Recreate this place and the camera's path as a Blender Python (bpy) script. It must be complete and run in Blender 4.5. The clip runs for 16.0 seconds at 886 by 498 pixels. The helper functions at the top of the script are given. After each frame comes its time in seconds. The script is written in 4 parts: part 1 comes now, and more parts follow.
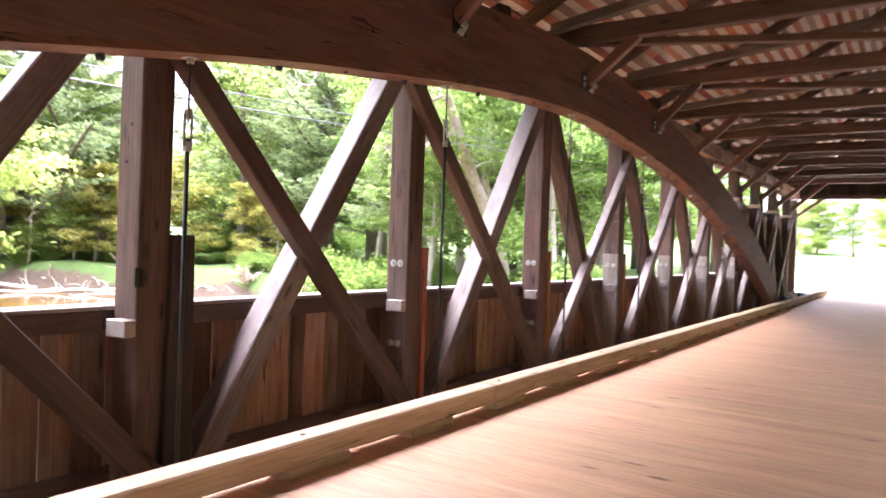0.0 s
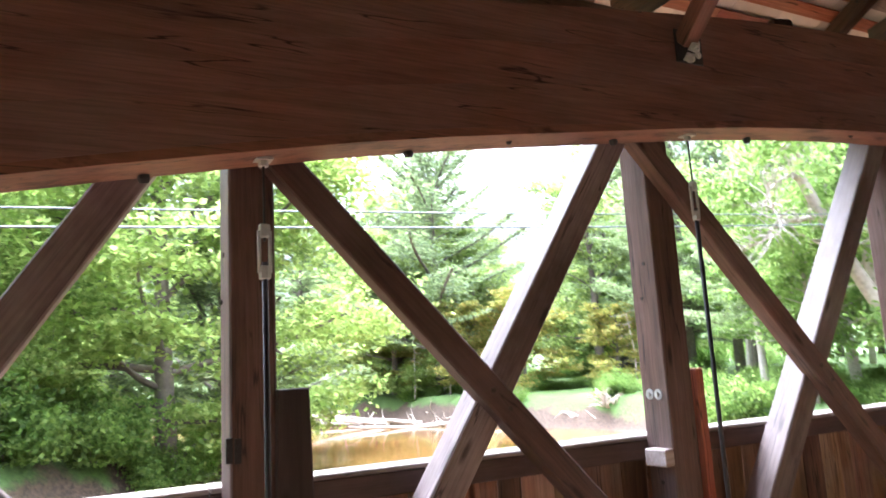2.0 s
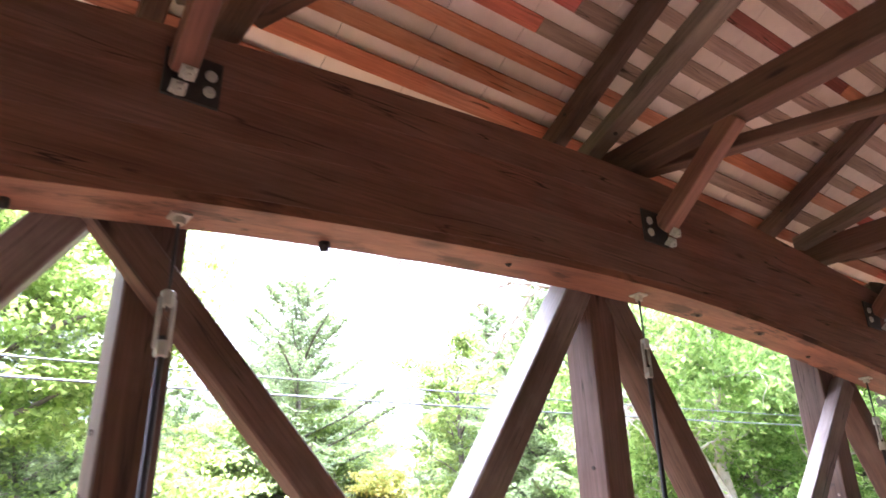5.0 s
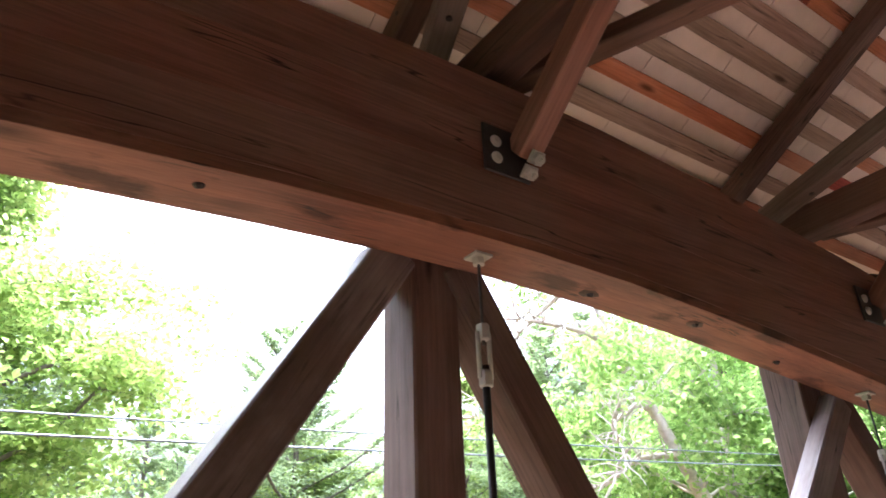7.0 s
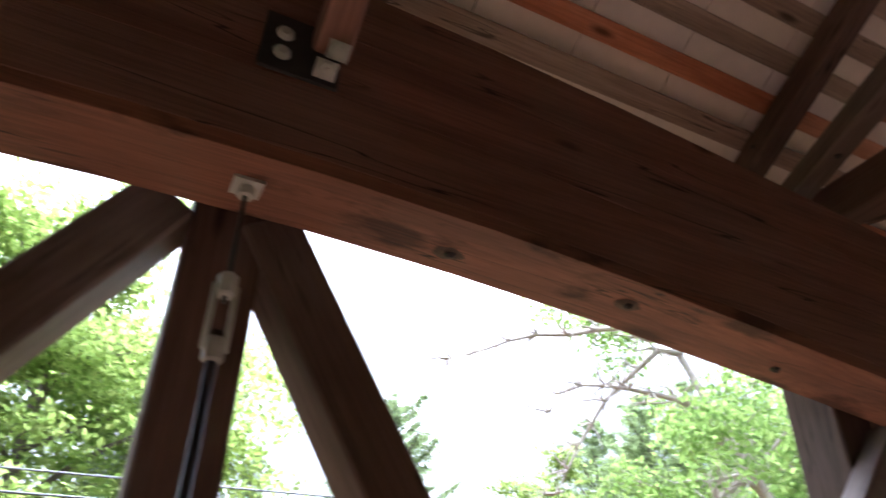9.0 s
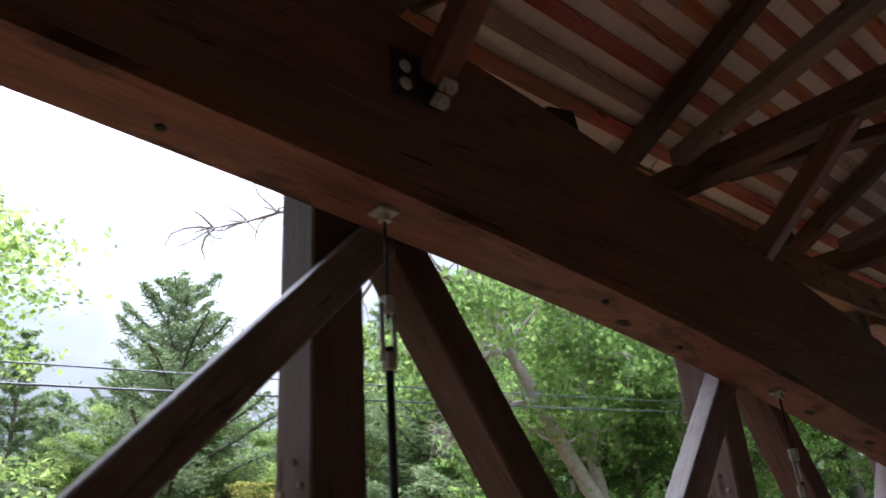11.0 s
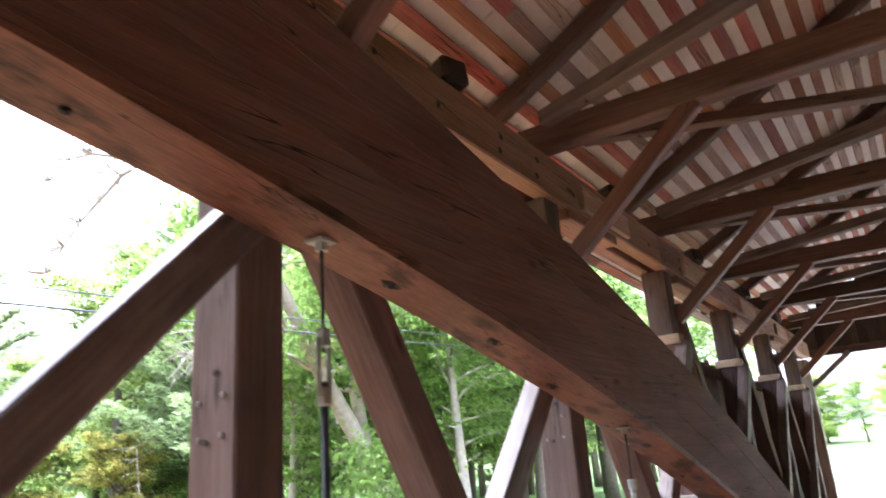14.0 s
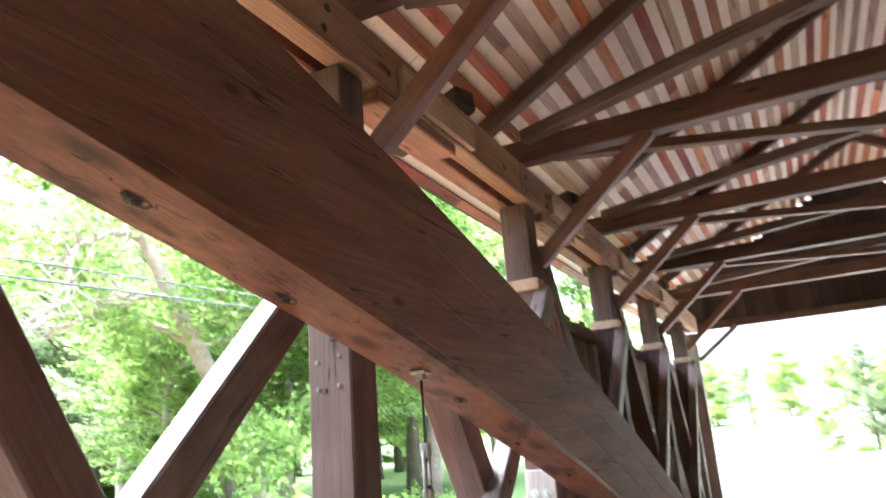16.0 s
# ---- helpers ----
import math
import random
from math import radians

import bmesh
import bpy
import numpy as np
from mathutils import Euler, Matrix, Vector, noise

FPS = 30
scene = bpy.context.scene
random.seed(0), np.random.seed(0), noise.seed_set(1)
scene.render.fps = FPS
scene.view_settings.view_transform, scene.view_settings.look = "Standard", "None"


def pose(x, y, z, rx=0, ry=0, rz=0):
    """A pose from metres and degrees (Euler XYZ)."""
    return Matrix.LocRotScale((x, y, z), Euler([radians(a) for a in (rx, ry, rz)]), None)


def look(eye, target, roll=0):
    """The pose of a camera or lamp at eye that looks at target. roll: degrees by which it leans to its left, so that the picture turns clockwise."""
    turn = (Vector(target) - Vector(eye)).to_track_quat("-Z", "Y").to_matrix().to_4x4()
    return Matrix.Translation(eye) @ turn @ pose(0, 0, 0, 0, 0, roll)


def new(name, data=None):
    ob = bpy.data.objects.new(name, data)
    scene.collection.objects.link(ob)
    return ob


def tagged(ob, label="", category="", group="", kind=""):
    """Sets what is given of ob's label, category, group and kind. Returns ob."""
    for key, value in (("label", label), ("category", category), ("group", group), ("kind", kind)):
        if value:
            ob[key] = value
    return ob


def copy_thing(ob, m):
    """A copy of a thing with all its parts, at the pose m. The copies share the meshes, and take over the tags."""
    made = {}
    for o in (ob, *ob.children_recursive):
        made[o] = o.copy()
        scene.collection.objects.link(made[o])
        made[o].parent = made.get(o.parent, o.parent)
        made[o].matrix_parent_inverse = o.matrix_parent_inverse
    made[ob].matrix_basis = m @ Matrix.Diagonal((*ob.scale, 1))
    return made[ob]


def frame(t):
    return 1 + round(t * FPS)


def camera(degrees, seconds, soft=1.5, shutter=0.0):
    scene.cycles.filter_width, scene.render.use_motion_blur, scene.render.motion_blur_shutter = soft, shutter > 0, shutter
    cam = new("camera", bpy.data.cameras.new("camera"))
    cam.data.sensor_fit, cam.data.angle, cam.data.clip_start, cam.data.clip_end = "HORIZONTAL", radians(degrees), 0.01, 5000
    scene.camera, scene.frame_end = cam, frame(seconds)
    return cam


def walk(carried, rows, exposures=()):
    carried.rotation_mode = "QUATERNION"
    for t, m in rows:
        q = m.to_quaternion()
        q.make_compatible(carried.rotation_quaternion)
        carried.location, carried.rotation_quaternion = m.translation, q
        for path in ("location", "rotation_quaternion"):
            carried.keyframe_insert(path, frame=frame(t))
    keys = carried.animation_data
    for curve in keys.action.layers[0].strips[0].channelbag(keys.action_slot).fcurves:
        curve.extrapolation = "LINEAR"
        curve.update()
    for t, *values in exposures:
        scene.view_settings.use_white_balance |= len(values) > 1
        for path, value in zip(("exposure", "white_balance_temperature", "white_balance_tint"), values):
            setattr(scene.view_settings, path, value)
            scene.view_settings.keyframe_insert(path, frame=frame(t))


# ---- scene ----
cam = camera(63.5, 16.0, soft=1.6, shutter=0.4)
# seconds, eye, a point two metres ahead of it, lean
PATH = [
    (0, (-2.798, -3.825, 1.4), (-1.141, -2.706, 1.387), 2.1),
    (0.5, (-2.36, -3.862, 1.405), (-0.812, -2.595, 1.401), -4.1),
    (1, (-1.851, -3.717, 1.423), (-0.59, -2.168, 1.527), -1.4),
    (1.5, (-1.332, -3.477, 1.453), (-0.206, -1.847, 1.726), -3.3),
    (2, (-0.794, -3.349, 1.468), (0.116, -1.598, 1.791), -3.2),
    (2.5, (-0.32, -3.248, 1.493), (0.514, -1.518, 2.053), -1.5),
    (3, (0.192, -3.097, 1.557), (1.226, -1.515, 2.21), -4.2),
    (3.5, (0.695, -3.027, 1.638), (1.763, -1.498, 2.359), -1.8),
    (4, (1.187, -2.95, 1.616), (2.252, -1.463, 2.424), 1.1),
    (4.5, (1.676, -2.832, 1.687), (2.813, -1.374, 2.45), -0.5),
    (5, (2.169, -2.723, 1.631), (3.26, -1.242, 2.415), -1.2),
    (5.2, (2.365, -2.661, 1.581), (3.458, -1.207, 2.414), -1.4),
    (7.3, (4.361, -1.921, 1.899), (5.368, -0.451, 2.807), -2.3),
    (7.5, (4.507, -1.886, 1.906), (5.423, -0.357, 2.813), -0.6),
    (8, (4.867, -1.781, 1.9), (5.578, -0.168, 2.845), 2.1),
    (8.5, (5.258, -1.673, 1.907), (5.788, -0.052, 2.951), 4.1),
    (9, (5.512, -1.656, 1.895), (6.253, -0.148, 2.98), 1.0),
    (9.5, (5.815, -1.821, 1.794), (6.771, -0.347, 2.75), 1.0),
    (10, (6.203, -1.888, 1.707), (7.344, -0.512, 2.604), -1.9),
    (12.3, (8.358, -1.653, 1.832), (9.59, -0.237, 2.523), -4.8),
    (12.5, (8.503, -1.621, 1.803), (9.67, -0.164, 2.521), -4.0),
    (13, (8.853, -1.693, 1.766), (10.131, -0.297, 2.414), -6.0),
    (13.5, (9.212, -1.665, 1.728), (10.686, -0.497, 2.407), -4.4),
    (14, (9.608, -1.672, 1.694), (11.216, -0.646, 2.294), -4.2),
    (14.5, (10.037, -1.648, 1.654), (11.715, -0.681, 2.155), -5.0),
    (15, (10.468, -1.572, 1.59), (12.247, -0.752, 1.99), -6.0),
    (15.5, (10.881, -1.569, 1.533), (12.702, -0.846, 1.932), -6.8),
    (16, (11.302, -1.59, 1.542), (13.037, -0.757, 2.083), -4.4),
]


EXPOSURES = [(0, 3.3), (0.5, 3.15), (1.0, 3.25), (1.5, 3.35), (2.5, 3.3), (3.5, 3.5), (4.5, 3.7), (5, 3.68), (7.5, 3.18), (8.5, 2.78), (9.0, 2.4), (9.5, 2.02), (10, 0.95), (10.6, 0.95),
             (12.3, 3.22), (12.5, 3.18), (13.0, 2.82), (13.5, 2.62), (14.0, 3.08), (14.5, 3.65), (15.0, 3.75), (16, 3.78)]
EXPOSURES = [(t, stops, 6250 if t < 0.8 else 5700, 24 if 3 < t < 6 or t < 0.8 else 10 if t > 14.6 else 15) for t, stops in EXPOSURES]
walk(cam, [(t, look(eye, target, roll)) for t, eye, target, roll in PATH], EXPOSURES)

# ---- light: a bright overcast sky with a wide pale sun behind the cloud ----
SUN_ELEVATION, SUN_HEADING = 58.0, 70.0
world = bpy.data.worlds.new("sky")
scene.world = world
world.use_nodes = True
wn, wl = world.node_tree.nodes, world.node_tree.links
wn.clear()
w_out = wn.new("ShaderNodeOutputWorld")
w_bg = wn.new("ShaderNodeBackground")
w_sky = wn.new("ShaderNodeTexSky")
w_sky.sky_type = "NISHITA"
w_sky.sun_disc = False
w_sky.sun_elevation = radians(SUN_ELEVATION)
w_sky.sun_rotation = radians(90 - SUN_HEADING)
w_sky.air_density, w_sky.dust_density, w_sky.ozone_density = 1.0, 4.0, 1.0
w_co = wn.new("ShaderNodeTexCoord")
w_map = wn.new("ShaderNodeMapping")
w_map.inputs["Scale"].default_value = (1.0, 1.0, 1.7)
w_noise = wn.new("ShaderNodeTexNoise")
w_noise.inputs["Scale"].default_value = 1.9
w_noise.inputs["Detail"].default_value = 4.0
w_noise.inputs["Roughness"].default_value = 0.55
w_ramp = wn.new("ShaderNodeValToRGB")
w_ramp.color_ramp.elements[0].position, w_ramp.color_ramp.elements[0].color = 0.46, (5.4, 5.8, 6.6, 1)
w_ramp.color_ramp.elements[1].position, w_ramp.color_ramp.elements[1].color = 0.7, (13.6, 14.0, 14.8, 1)
w_mix = wn.new("ShaderNodeMix")
w_mix.data_type = "RGBA"
w_mix.inputs[0].default_value = 0.88
wl.new(w_co.outputs["Generated"], w_map.inputs["Vector"])
wl.new(w_map.outputs["Vector"], w_noise.inputs["Vector"])
wl.new(w_noise.outputs["Fac"], w_ramp.inputs["Fac"])
wl.new(w_sky.outputs["Color"], w_mix.inputs[6])
wl.new(w_ramp.outputs["Color"], w_mix.inputs[7])
# an overcast sky is three times as bright overhead as at the horizon
w_sep = wn.new("ShaderNodeSeparateXYZ")
w_cube = wn.new("ShaderNodeMath")
w_cube.operation = "POWER"
w_cube.inputs[1].default_value = 2.6
w_cube.use_clamp = True
w_up = wn.new("ShaderNodeMapRange")
w_up.inputs["To Min"].default_value, w_up.inputs["To Max"].default_value = 0.27, 4.9
w_gain = wn.new("ShaderNodeVectorMath")
w_gain.operation = "SCALE"
wl.new(w_co.outputs["Generated"], w_sep.inputs[0])
wl.new(w_sep.outputs["Z"], w_cube.inputs[0])
wl.new(w_cube.outputs[0], w_up.inputs["Value"])
wl.new(w_mix.outputs[2], w_gain.inputs[0])
wl.new(w_up.outputs[0], w_gain.inputs["Scale"])
wl.new(w_gain.outputs[0], w_bg.inputs["Color"])
wl.new(w_bg.outputs["Background"], w_out.inputs["Surface"])
w_bg.inputs["Strength"].default_value = 0.115
sun = bpy.data.lights.new("sun", "SUN")
sun.energy, sun.angle, sun.color = 1.5, radians(40), (1.0, 0.97, 0.93)
sun_ob = new("sun", sun)
sh, se = radians(SUN_HEADING), radians(SUN_ELEVATION)
sun_ob.matrix_world = look((60 * math.cos(sh) * math.cos(se), 60 * math.sin(sh) * math.cos(se), 60 * math.sin(se)), (0, 0, 0))


# ---- materials ----
def node_material(name):
    m = bpy.data.materials.new(name)
    m.use_nodes = True
    nt = m.node_tree
    nt.nodes.clear()
    out = nt.nodes.new("ShaderNodeOutputMaterial")
    sh_ = nt.nodes.new("ShaderNodeBsdfPrincipled")
    nt.links.new(sh_.outputs["BSDF"], out.inputs["Surface"])
    return m, nt, sh_, out


def ramp(nt, stops):
    r = nt.nodes.new("ShaderNodeValToRGB")
    e = r.color_ramp.elements
    while len(e) < len(stops):
        e.new(0.5)
    for i, (p, c) in enumerate(stops):
        e[i].position, e[i].color = p, (*c, 1) if len(c) == 3 else c
    return r


def noise_node(nt, vec, scale, detail=4.0, rough=0.55):
    n = nt.nodes.new("ShaderNodeTexNoise")
    n.inputs["Scale"].default_value, n.inputs["Detail"].default_value, n.inputs["Roughness"].default_value = scale, detail, rough
    if vec:
        nt.links.new(vec, n.inputs["Vector"])
    return n


def scaled(nt, vec, s):
    m = nt.nodes.new("ShaderNodeMapping")
    m.inputs["Scale"].default_value = s
    nt.links.new(vec, m.inputs["Vector"])
    return m.outputs["Vector"]


def mix(nt, fac, a, b, blend="MIX"):
    m = nt.nodes.new("ShaderNodeMix")
    m.data_type, m.blend_type = "RGBA", blend
    for sock, v in ((m.inputs[0], fac), (m.inputs[6], a), (m.inputs[7], b)):
        if hasattr(v, "is_linked"):
            nt.links.new(v, sock)
        else:
            sock.default_value = v if isinstance(v, (int, float)) else (*v, 1)
    return m.outputs[2]


def bump(nt, sh_, height, strength, dist=0.01):
    b = nt.nodes.new("ShaderNodeBump")
    b.inputs["Strength"].default_value, b.inputs["Distance"].default_value = strength, dist
    nt.links.new(height, b.inputs["Height"])
    nt.links.new(b.outputs["Normal"], sh_.inputs["Normal"])


def wood(name, dark, light, grey, weather=0.35, rough=0.75, vary=0.35, knots=True, relief=0.5, gloss=0.35, hue=0.02, knot=(1.3, 5.0, 5.0), knot_edge=(0.05, 0.13), checks=0.8, char=0.0):
    """Sawn timber whose grain runs along the piece's own x axis."""
    m, nt, sh_, _ = node_material(name)
    co = nt.nodes.new("ShaderNodeTexCoord")
    info = nt.nodes.new("ShaderNodeObjectInfo")
    jump = nt.nodes.new("ShaderNodeVectorMath")
    jump.operation = "MULTIPLY_ADD"
    comb = nt.nodes.new("ShaderNodeCombineXYZ")
    for k in ("X", "Y", "Z"):
        nt.links.new(info.outputs["Random"], comb.inputs[k])
    nt.links.new(comb.outputs[0], jump.inputs[0])
    jump.inputs[1].default_value = (37.0, 19.0, 53.0)
    nt.links.new(co.outputs["Object"], jump.inputs[2])
    v = jump.outputs[0]
    wide = noise_node(nt, scaled(nt, v, (0.55, 5.0, 5.0)), 1.6, 5.0, 0.6)
    fine = noise_node(nt, scaled(nt, v, (2.2, 70.0, 70.0)), 1.0, 5.0, 0.65)
    stain = noise_node(nt, scaled(nt, v, (0.9, 1.6, 1.6)), 1.1, 6.0, 0.62)
    base = ramp(nt, [(0.28, dark), (0.72, light)])
    nt.links.new(wide.outputs["Fac"], base.inputs["Fac"])
    st = ramp(nt, [(0.42, (0, 0, 0)), (0.68, (weather,) * 3)])
    nt.links.new(stain.outputs["Fac"], st.inputs["Fac"])
    col = mix(nt, st.outputs["Color"], base.outputs["Color"], grey)
    gr = ramp(nt, [(0.3, (0.62, 0.6, 0.58)), (0.62, (1.08, 1.06, 1.04))])
    nt.links.new(fine.outputs["Fac"], gr.inputs["Fac"])
    col = mix(nt, 0.8, col, gr.outputs["Color"], "MULTIPLY")
    if knots:
        vo = nt.nodes.new("ShaderNodeTexVoronoi")
        vo.inputs["Scale"].default_value = 1.0
        nt.links.new(scaled(nt, v, knot), vo.inputs["Vector"])
        kr = ramp(nt, [(knot_edge[0], (0.16, 0.11, 0.1)), (knot_edge[1], (1, 1, 1))])
        nt.links.new(vo.outputs["Distance"], kr.inputs["Fac"])
        col = mix(nt, 0.85, col, kr.outputs["Color"], "MULTIPLY")
    if char:
        # irregular dark scorched and resinous patches
        blot = noise_node(nt, scaled(nt, v, (1.5, 3.4, 3.4)), 1.5, 5.0, 0.6)
        br = ramp(nt, [(0.54, (1, 1, 1)), (0.64, (0.24, 0.19, 0.18))])
        nt.links.new(blot.outputs["Fac"], br.inputs["Fac"])
        col = mix(nt, char, col, br.outputs["Color"], "MULTIPLY")
    # drying checks: short dark cracks along the grain
    line = noise_node(nt, scaled(nt, v, (0.45, 9.0, 9.0)), 1.0, 3.0, 0.5)
    where = noise_node(nt, scaled(nt, v, (1.1, 3.0, 3.0)), 1.3, 2.0)
    thin = ramp(nt, [(0.488, (0, 0, 0)), (0.4955, (1, 1, 1)), (0.4985, (1, 1, 1)), (0.506, (0, 0, 0))])
    nt.links.new(line.outputs["Fac"], thin.inputs["Fac"])
    spot = ramp(nt, [(0.47, (0, 0, 0)), (0.56, (checks,) * 3)])
    nt.links.new(where.outputs["Fac"], spot.inputs["Fac"])
    crack = mix(nt, 1.0, thin.outputs["Color"], spot.outputs["Color"], "MULTIPLY")
    col = mix(nt, crack, col, (0.012, 0.008, 0.007))
    hs = nt.nodes.new("ShaderNodeHueSaturation")
    val = nt.nodes.new("ShaderNodeMapRange")
    val.inputs["To Min"].default_value, val.inputs["To Max"].default_value = 1 - vary, 1 + vary
    nt.links.new(info.outputs["Random"], val.inputs["Value"])
    nt.links.new(val.outputs[0], hs.inputs["Value"])
    hv = nt.nodes.new("ShaderNodeMath")
    hv.operation = "MULTIPLY_ADD"
    frac = nt.nodes.new("ShaderNodeMath")
    frac.operation = "FRACT"
    mul = nt.nodes.new("ShaderNodeMath")
    mul.operation = "MULTIPLY"
    mul.inputs[1].default_value = 17.3
    nt.links.new(info.outputs["Random"], mul.inputs[0])
    nt.links.new(mul.outputs[0], frac.inputs[0])
    nt.links.new(frac.outputs[0], hv.inputs[0])
    hv.inputs[1].default_value, hv.inputs[2].default_value = 2 * hue, 0.5 - hue
    nt.links.new(hv.outputs[0], hs.inputs["Hue"])
    nt.links.new(col, hs.inputs["Color"])
    nt.links.new(hs.outputs["Color"], sh_.inputs["Base Color"])
    rr = nt.nodes.new("ShaderNodeMapRange")
    rr.inputs["To Min"].default_value, rr.inputs["To Max"].default_value = rough - 0.12, rough + 0.1
    nt.links.new(stain.outputs["Fac"], rr.inputs["Value"])
    nt.links.new(rr.outputs[0], sh_.inputs["Roughness"])
    sh_.inputs["Specular IOR Level"].default_value = gloss
    hsum = mix(nt, 0.35, fine.outputs["Fac"], wide.outputs["Fac"])
    bump(nt, sh_, hsum, relief, 0.006)
    return m


def plain(name, col, rough=0.6, metal=0.0, vary=0.15, scale=25.0):
    m, nt, sh_, _ = node_material(name)
    co = nt.nodes.new("ShaderNodeTexCoord")
    n = noise_node(nt, co.outputs["Object"], scale, 5.0)
    n2 = noise_node(nt, co.outputs["Object"], scale * 0.17, 3.0)
    a = ramp(nt, [(0.3, tuple(c * (1 - vary) for c in col)), (0.7, tuple(min(1, c * (1 + vary)) for c in col))])
    nt.links.new(mix(nt, 0.5, n.outputs["Fac"], n2.outputs["Fac"]), a.inputs["Fac"])
    nt.links.new(a.outputs["Color"], sh_.inputs["Base Color"])
    sh_.inputs["Roughness"].default_value, sh_.inputs["Metallic"].default_value = rough, metal
    bump(nt, sh_, n.outputs["Fac"], 0.25, 0.003)
    return m


def leafy(name, cols, trans=0.8):
    """Leaves that let light through, each with its own green."""
    m, nt, sh_, out = node_material(name)
    geo = nt.nodes.new("ShaderNodeNewGeometry")
    info = nt.nodes.new("ShaderNodeObjectInfo")
    r = ramp(nt, [(i / (len(cols) - 1), c) for i, c in enumerate(cols)])
    nt.links.new(geo.outputs["Random Per Island"], r.inputs["Fac"])
    hs = nt.nodes.new("ShaderNodeHueSaturation")
    mr = nt.nodes.new("ShaderNodeMapRange")
    mr.inputs["To Min"].default_value, mr.inputs["To Max"].default_value = 0.8, 1.2
    nt.links.new(info.outputs["Random"], mr.inputs["Value"])
    nt.links.new(mr.outputs[0], hs.inputs["Value"])
    nt.links.new(r.outputs["Color"], hs.inputs["Color"])
    nt.links.new(hs.outputs["Color"], sh_.inputs["Base Color"])
    sh_.inputs["Roughness"].default_value = 0.55
    tr = nt.nodes.new("ShaderNodeBsdfTranslucent")
    thin = nt.nodes.new("ShaderNodeHueSaturation")
    thin.inputs["Value"].default_value = 1.15
    nt.links.new(hs.outputs["Color"], thin.inputs["Color"])
    nt.links.new(thin.outputs["Color"], tr.inputs["Color"])
    mx = nt.nodes.new("ShaderNodeMixShader")
    mx.inputs[0].default_value = trans
    nt.links.new(sh_.outputs["BSDF"], mx.inputs[1])
    nt.links.new(tr.outputs["BSDF"], mx.inputs[2])
    nt.links.new(mx.outputs[0], out.inputs["Surface"])
    return m


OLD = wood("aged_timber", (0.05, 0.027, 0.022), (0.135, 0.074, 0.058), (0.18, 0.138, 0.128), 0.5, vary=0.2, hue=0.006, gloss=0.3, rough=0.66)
KNEE = wood("reddish_timber", (0.09, 0.036, 0.025), (0.23, 0.1, 0.07), (0.2, 0.13, 0.11), 0.4, vary=0.25, hue=0.008, gloss=0.4, rough=0.62)
ARCH = wood("arch_timber", (0.098, 0.045, 0.035), (0.22, 0.1, 0.072), (0.2, 0.13, 0.112), 0.55, vary=0.06, hue=0.004, gloss=0.2, rough=0.72, knot=(1.1, 3.0, 3.0), knot_edge=(0.035, 0.09), checks=1.0)
# soffit: more orange than ARCH, the deck's warm bounce put into the colour
ARCHLOW = wood("arch_soffit_deck_lit", (0.1, 0.04, 0.027), (0.26, 0.104, 0.062), (0.19, 0.108, 0.084), 0.5, vary=0.06, hue=0.004, gloss=0.3, rough=0.6, knot=(1.5, 4.0, 4.0), knot_edge=(0.09, 0.24), checks=1.0, char=0.9)
TIE = wood("tie_timber", (0.06, 0.029, 0.02), (0.17, 0.083, 0.058), (0.17, 0.12, 0.1), 0.45, vary=0.3, hue=0.008, gloss=0.35, rough=0.66)
LATERAL = wood("lateral_timber", (0.085, 0.06, 0.05), (0.19, 0.145, 0.125), (0.24, 0.2, 0.18), 0.6, vary=0.25, hue=0.008)
GREY = wood("weathered_timber", (0.16, 0.125, 0.11), (0.33, 0.28, 0.262), (0.4, 0.36, 0.345), 0.6)
# greyer than OLD: skylight on the braces' upper sides put into the colour
BRACE = wood("brace_timber_skylit", (0.06, 0.036, 0.031), (0.145, 0.096, 0.084), (0.3, 0.255, 0.25), 0.7, vary=0.12, gloss=0.4, rough=0.55, hue=0.006)
SIDING = wood("siding_board", (0.085, 0.04, 0.024), (0.36, 0.18, 0.095), (0.36, 0.27, 0.215), 0.75, vary=0.5, hue=0.015, knot=(1.0, 7.0, 7.0), knot_edge=(0.07, 0.18), checks=1.0)
DARKPLANK = wood("dark_plank", (0.03, 0.02, 0.017), (0.075, 0.05, 0.042), (0.07, 0.06, 0.055), 0.3)
FRESH = wood("fresh_pine", (0.36, 0.22, 0.15), (0.55, 0.39, 0.29), (0.5, 0.4, 0.32), 0.35, vary=0.15)
ORANGE = wood("cedar_plank", (0.22, 0.075, 0.03), (0.4, 0.17, 0.08), (0.3, 0.17, 0.1), 0.3, vary=0.15)
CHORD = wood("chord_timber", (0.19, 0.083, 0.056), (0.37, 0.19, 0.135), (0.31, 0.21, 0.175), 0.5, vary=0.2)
ROOFBOARD = wood("roof_board", (0.24, 0.066, 0.043), (0.5, 0.175, 0.108), (0.44, 0.29, 0.245), 0.5, vary=0.45, hue=0.02)
ROOFGREY = wood("roof_board_grey", (0.24, 0.165, 0.14), (0.48, 0.36, 0.315), (0.5, 0.42, 0.38), 0.5, vary=0.35, hue=0.015)
DECK = wood("deck_plank", (0.54, 0.3, 0.185), (0.7, 0.44, 0.29), (0.62, 0.42, 0.3), 0.45, vary=0.06, rough=0.55, gloss=0.5, relief=0.25, checks=0.25, hue=0.006)
CURB = wood("curb_timber", (0.4, 0.28, 0.18), (0.62, 0.46, 0.33), (0.55, 0.44, 0.35), 0.4, vary=0.12)
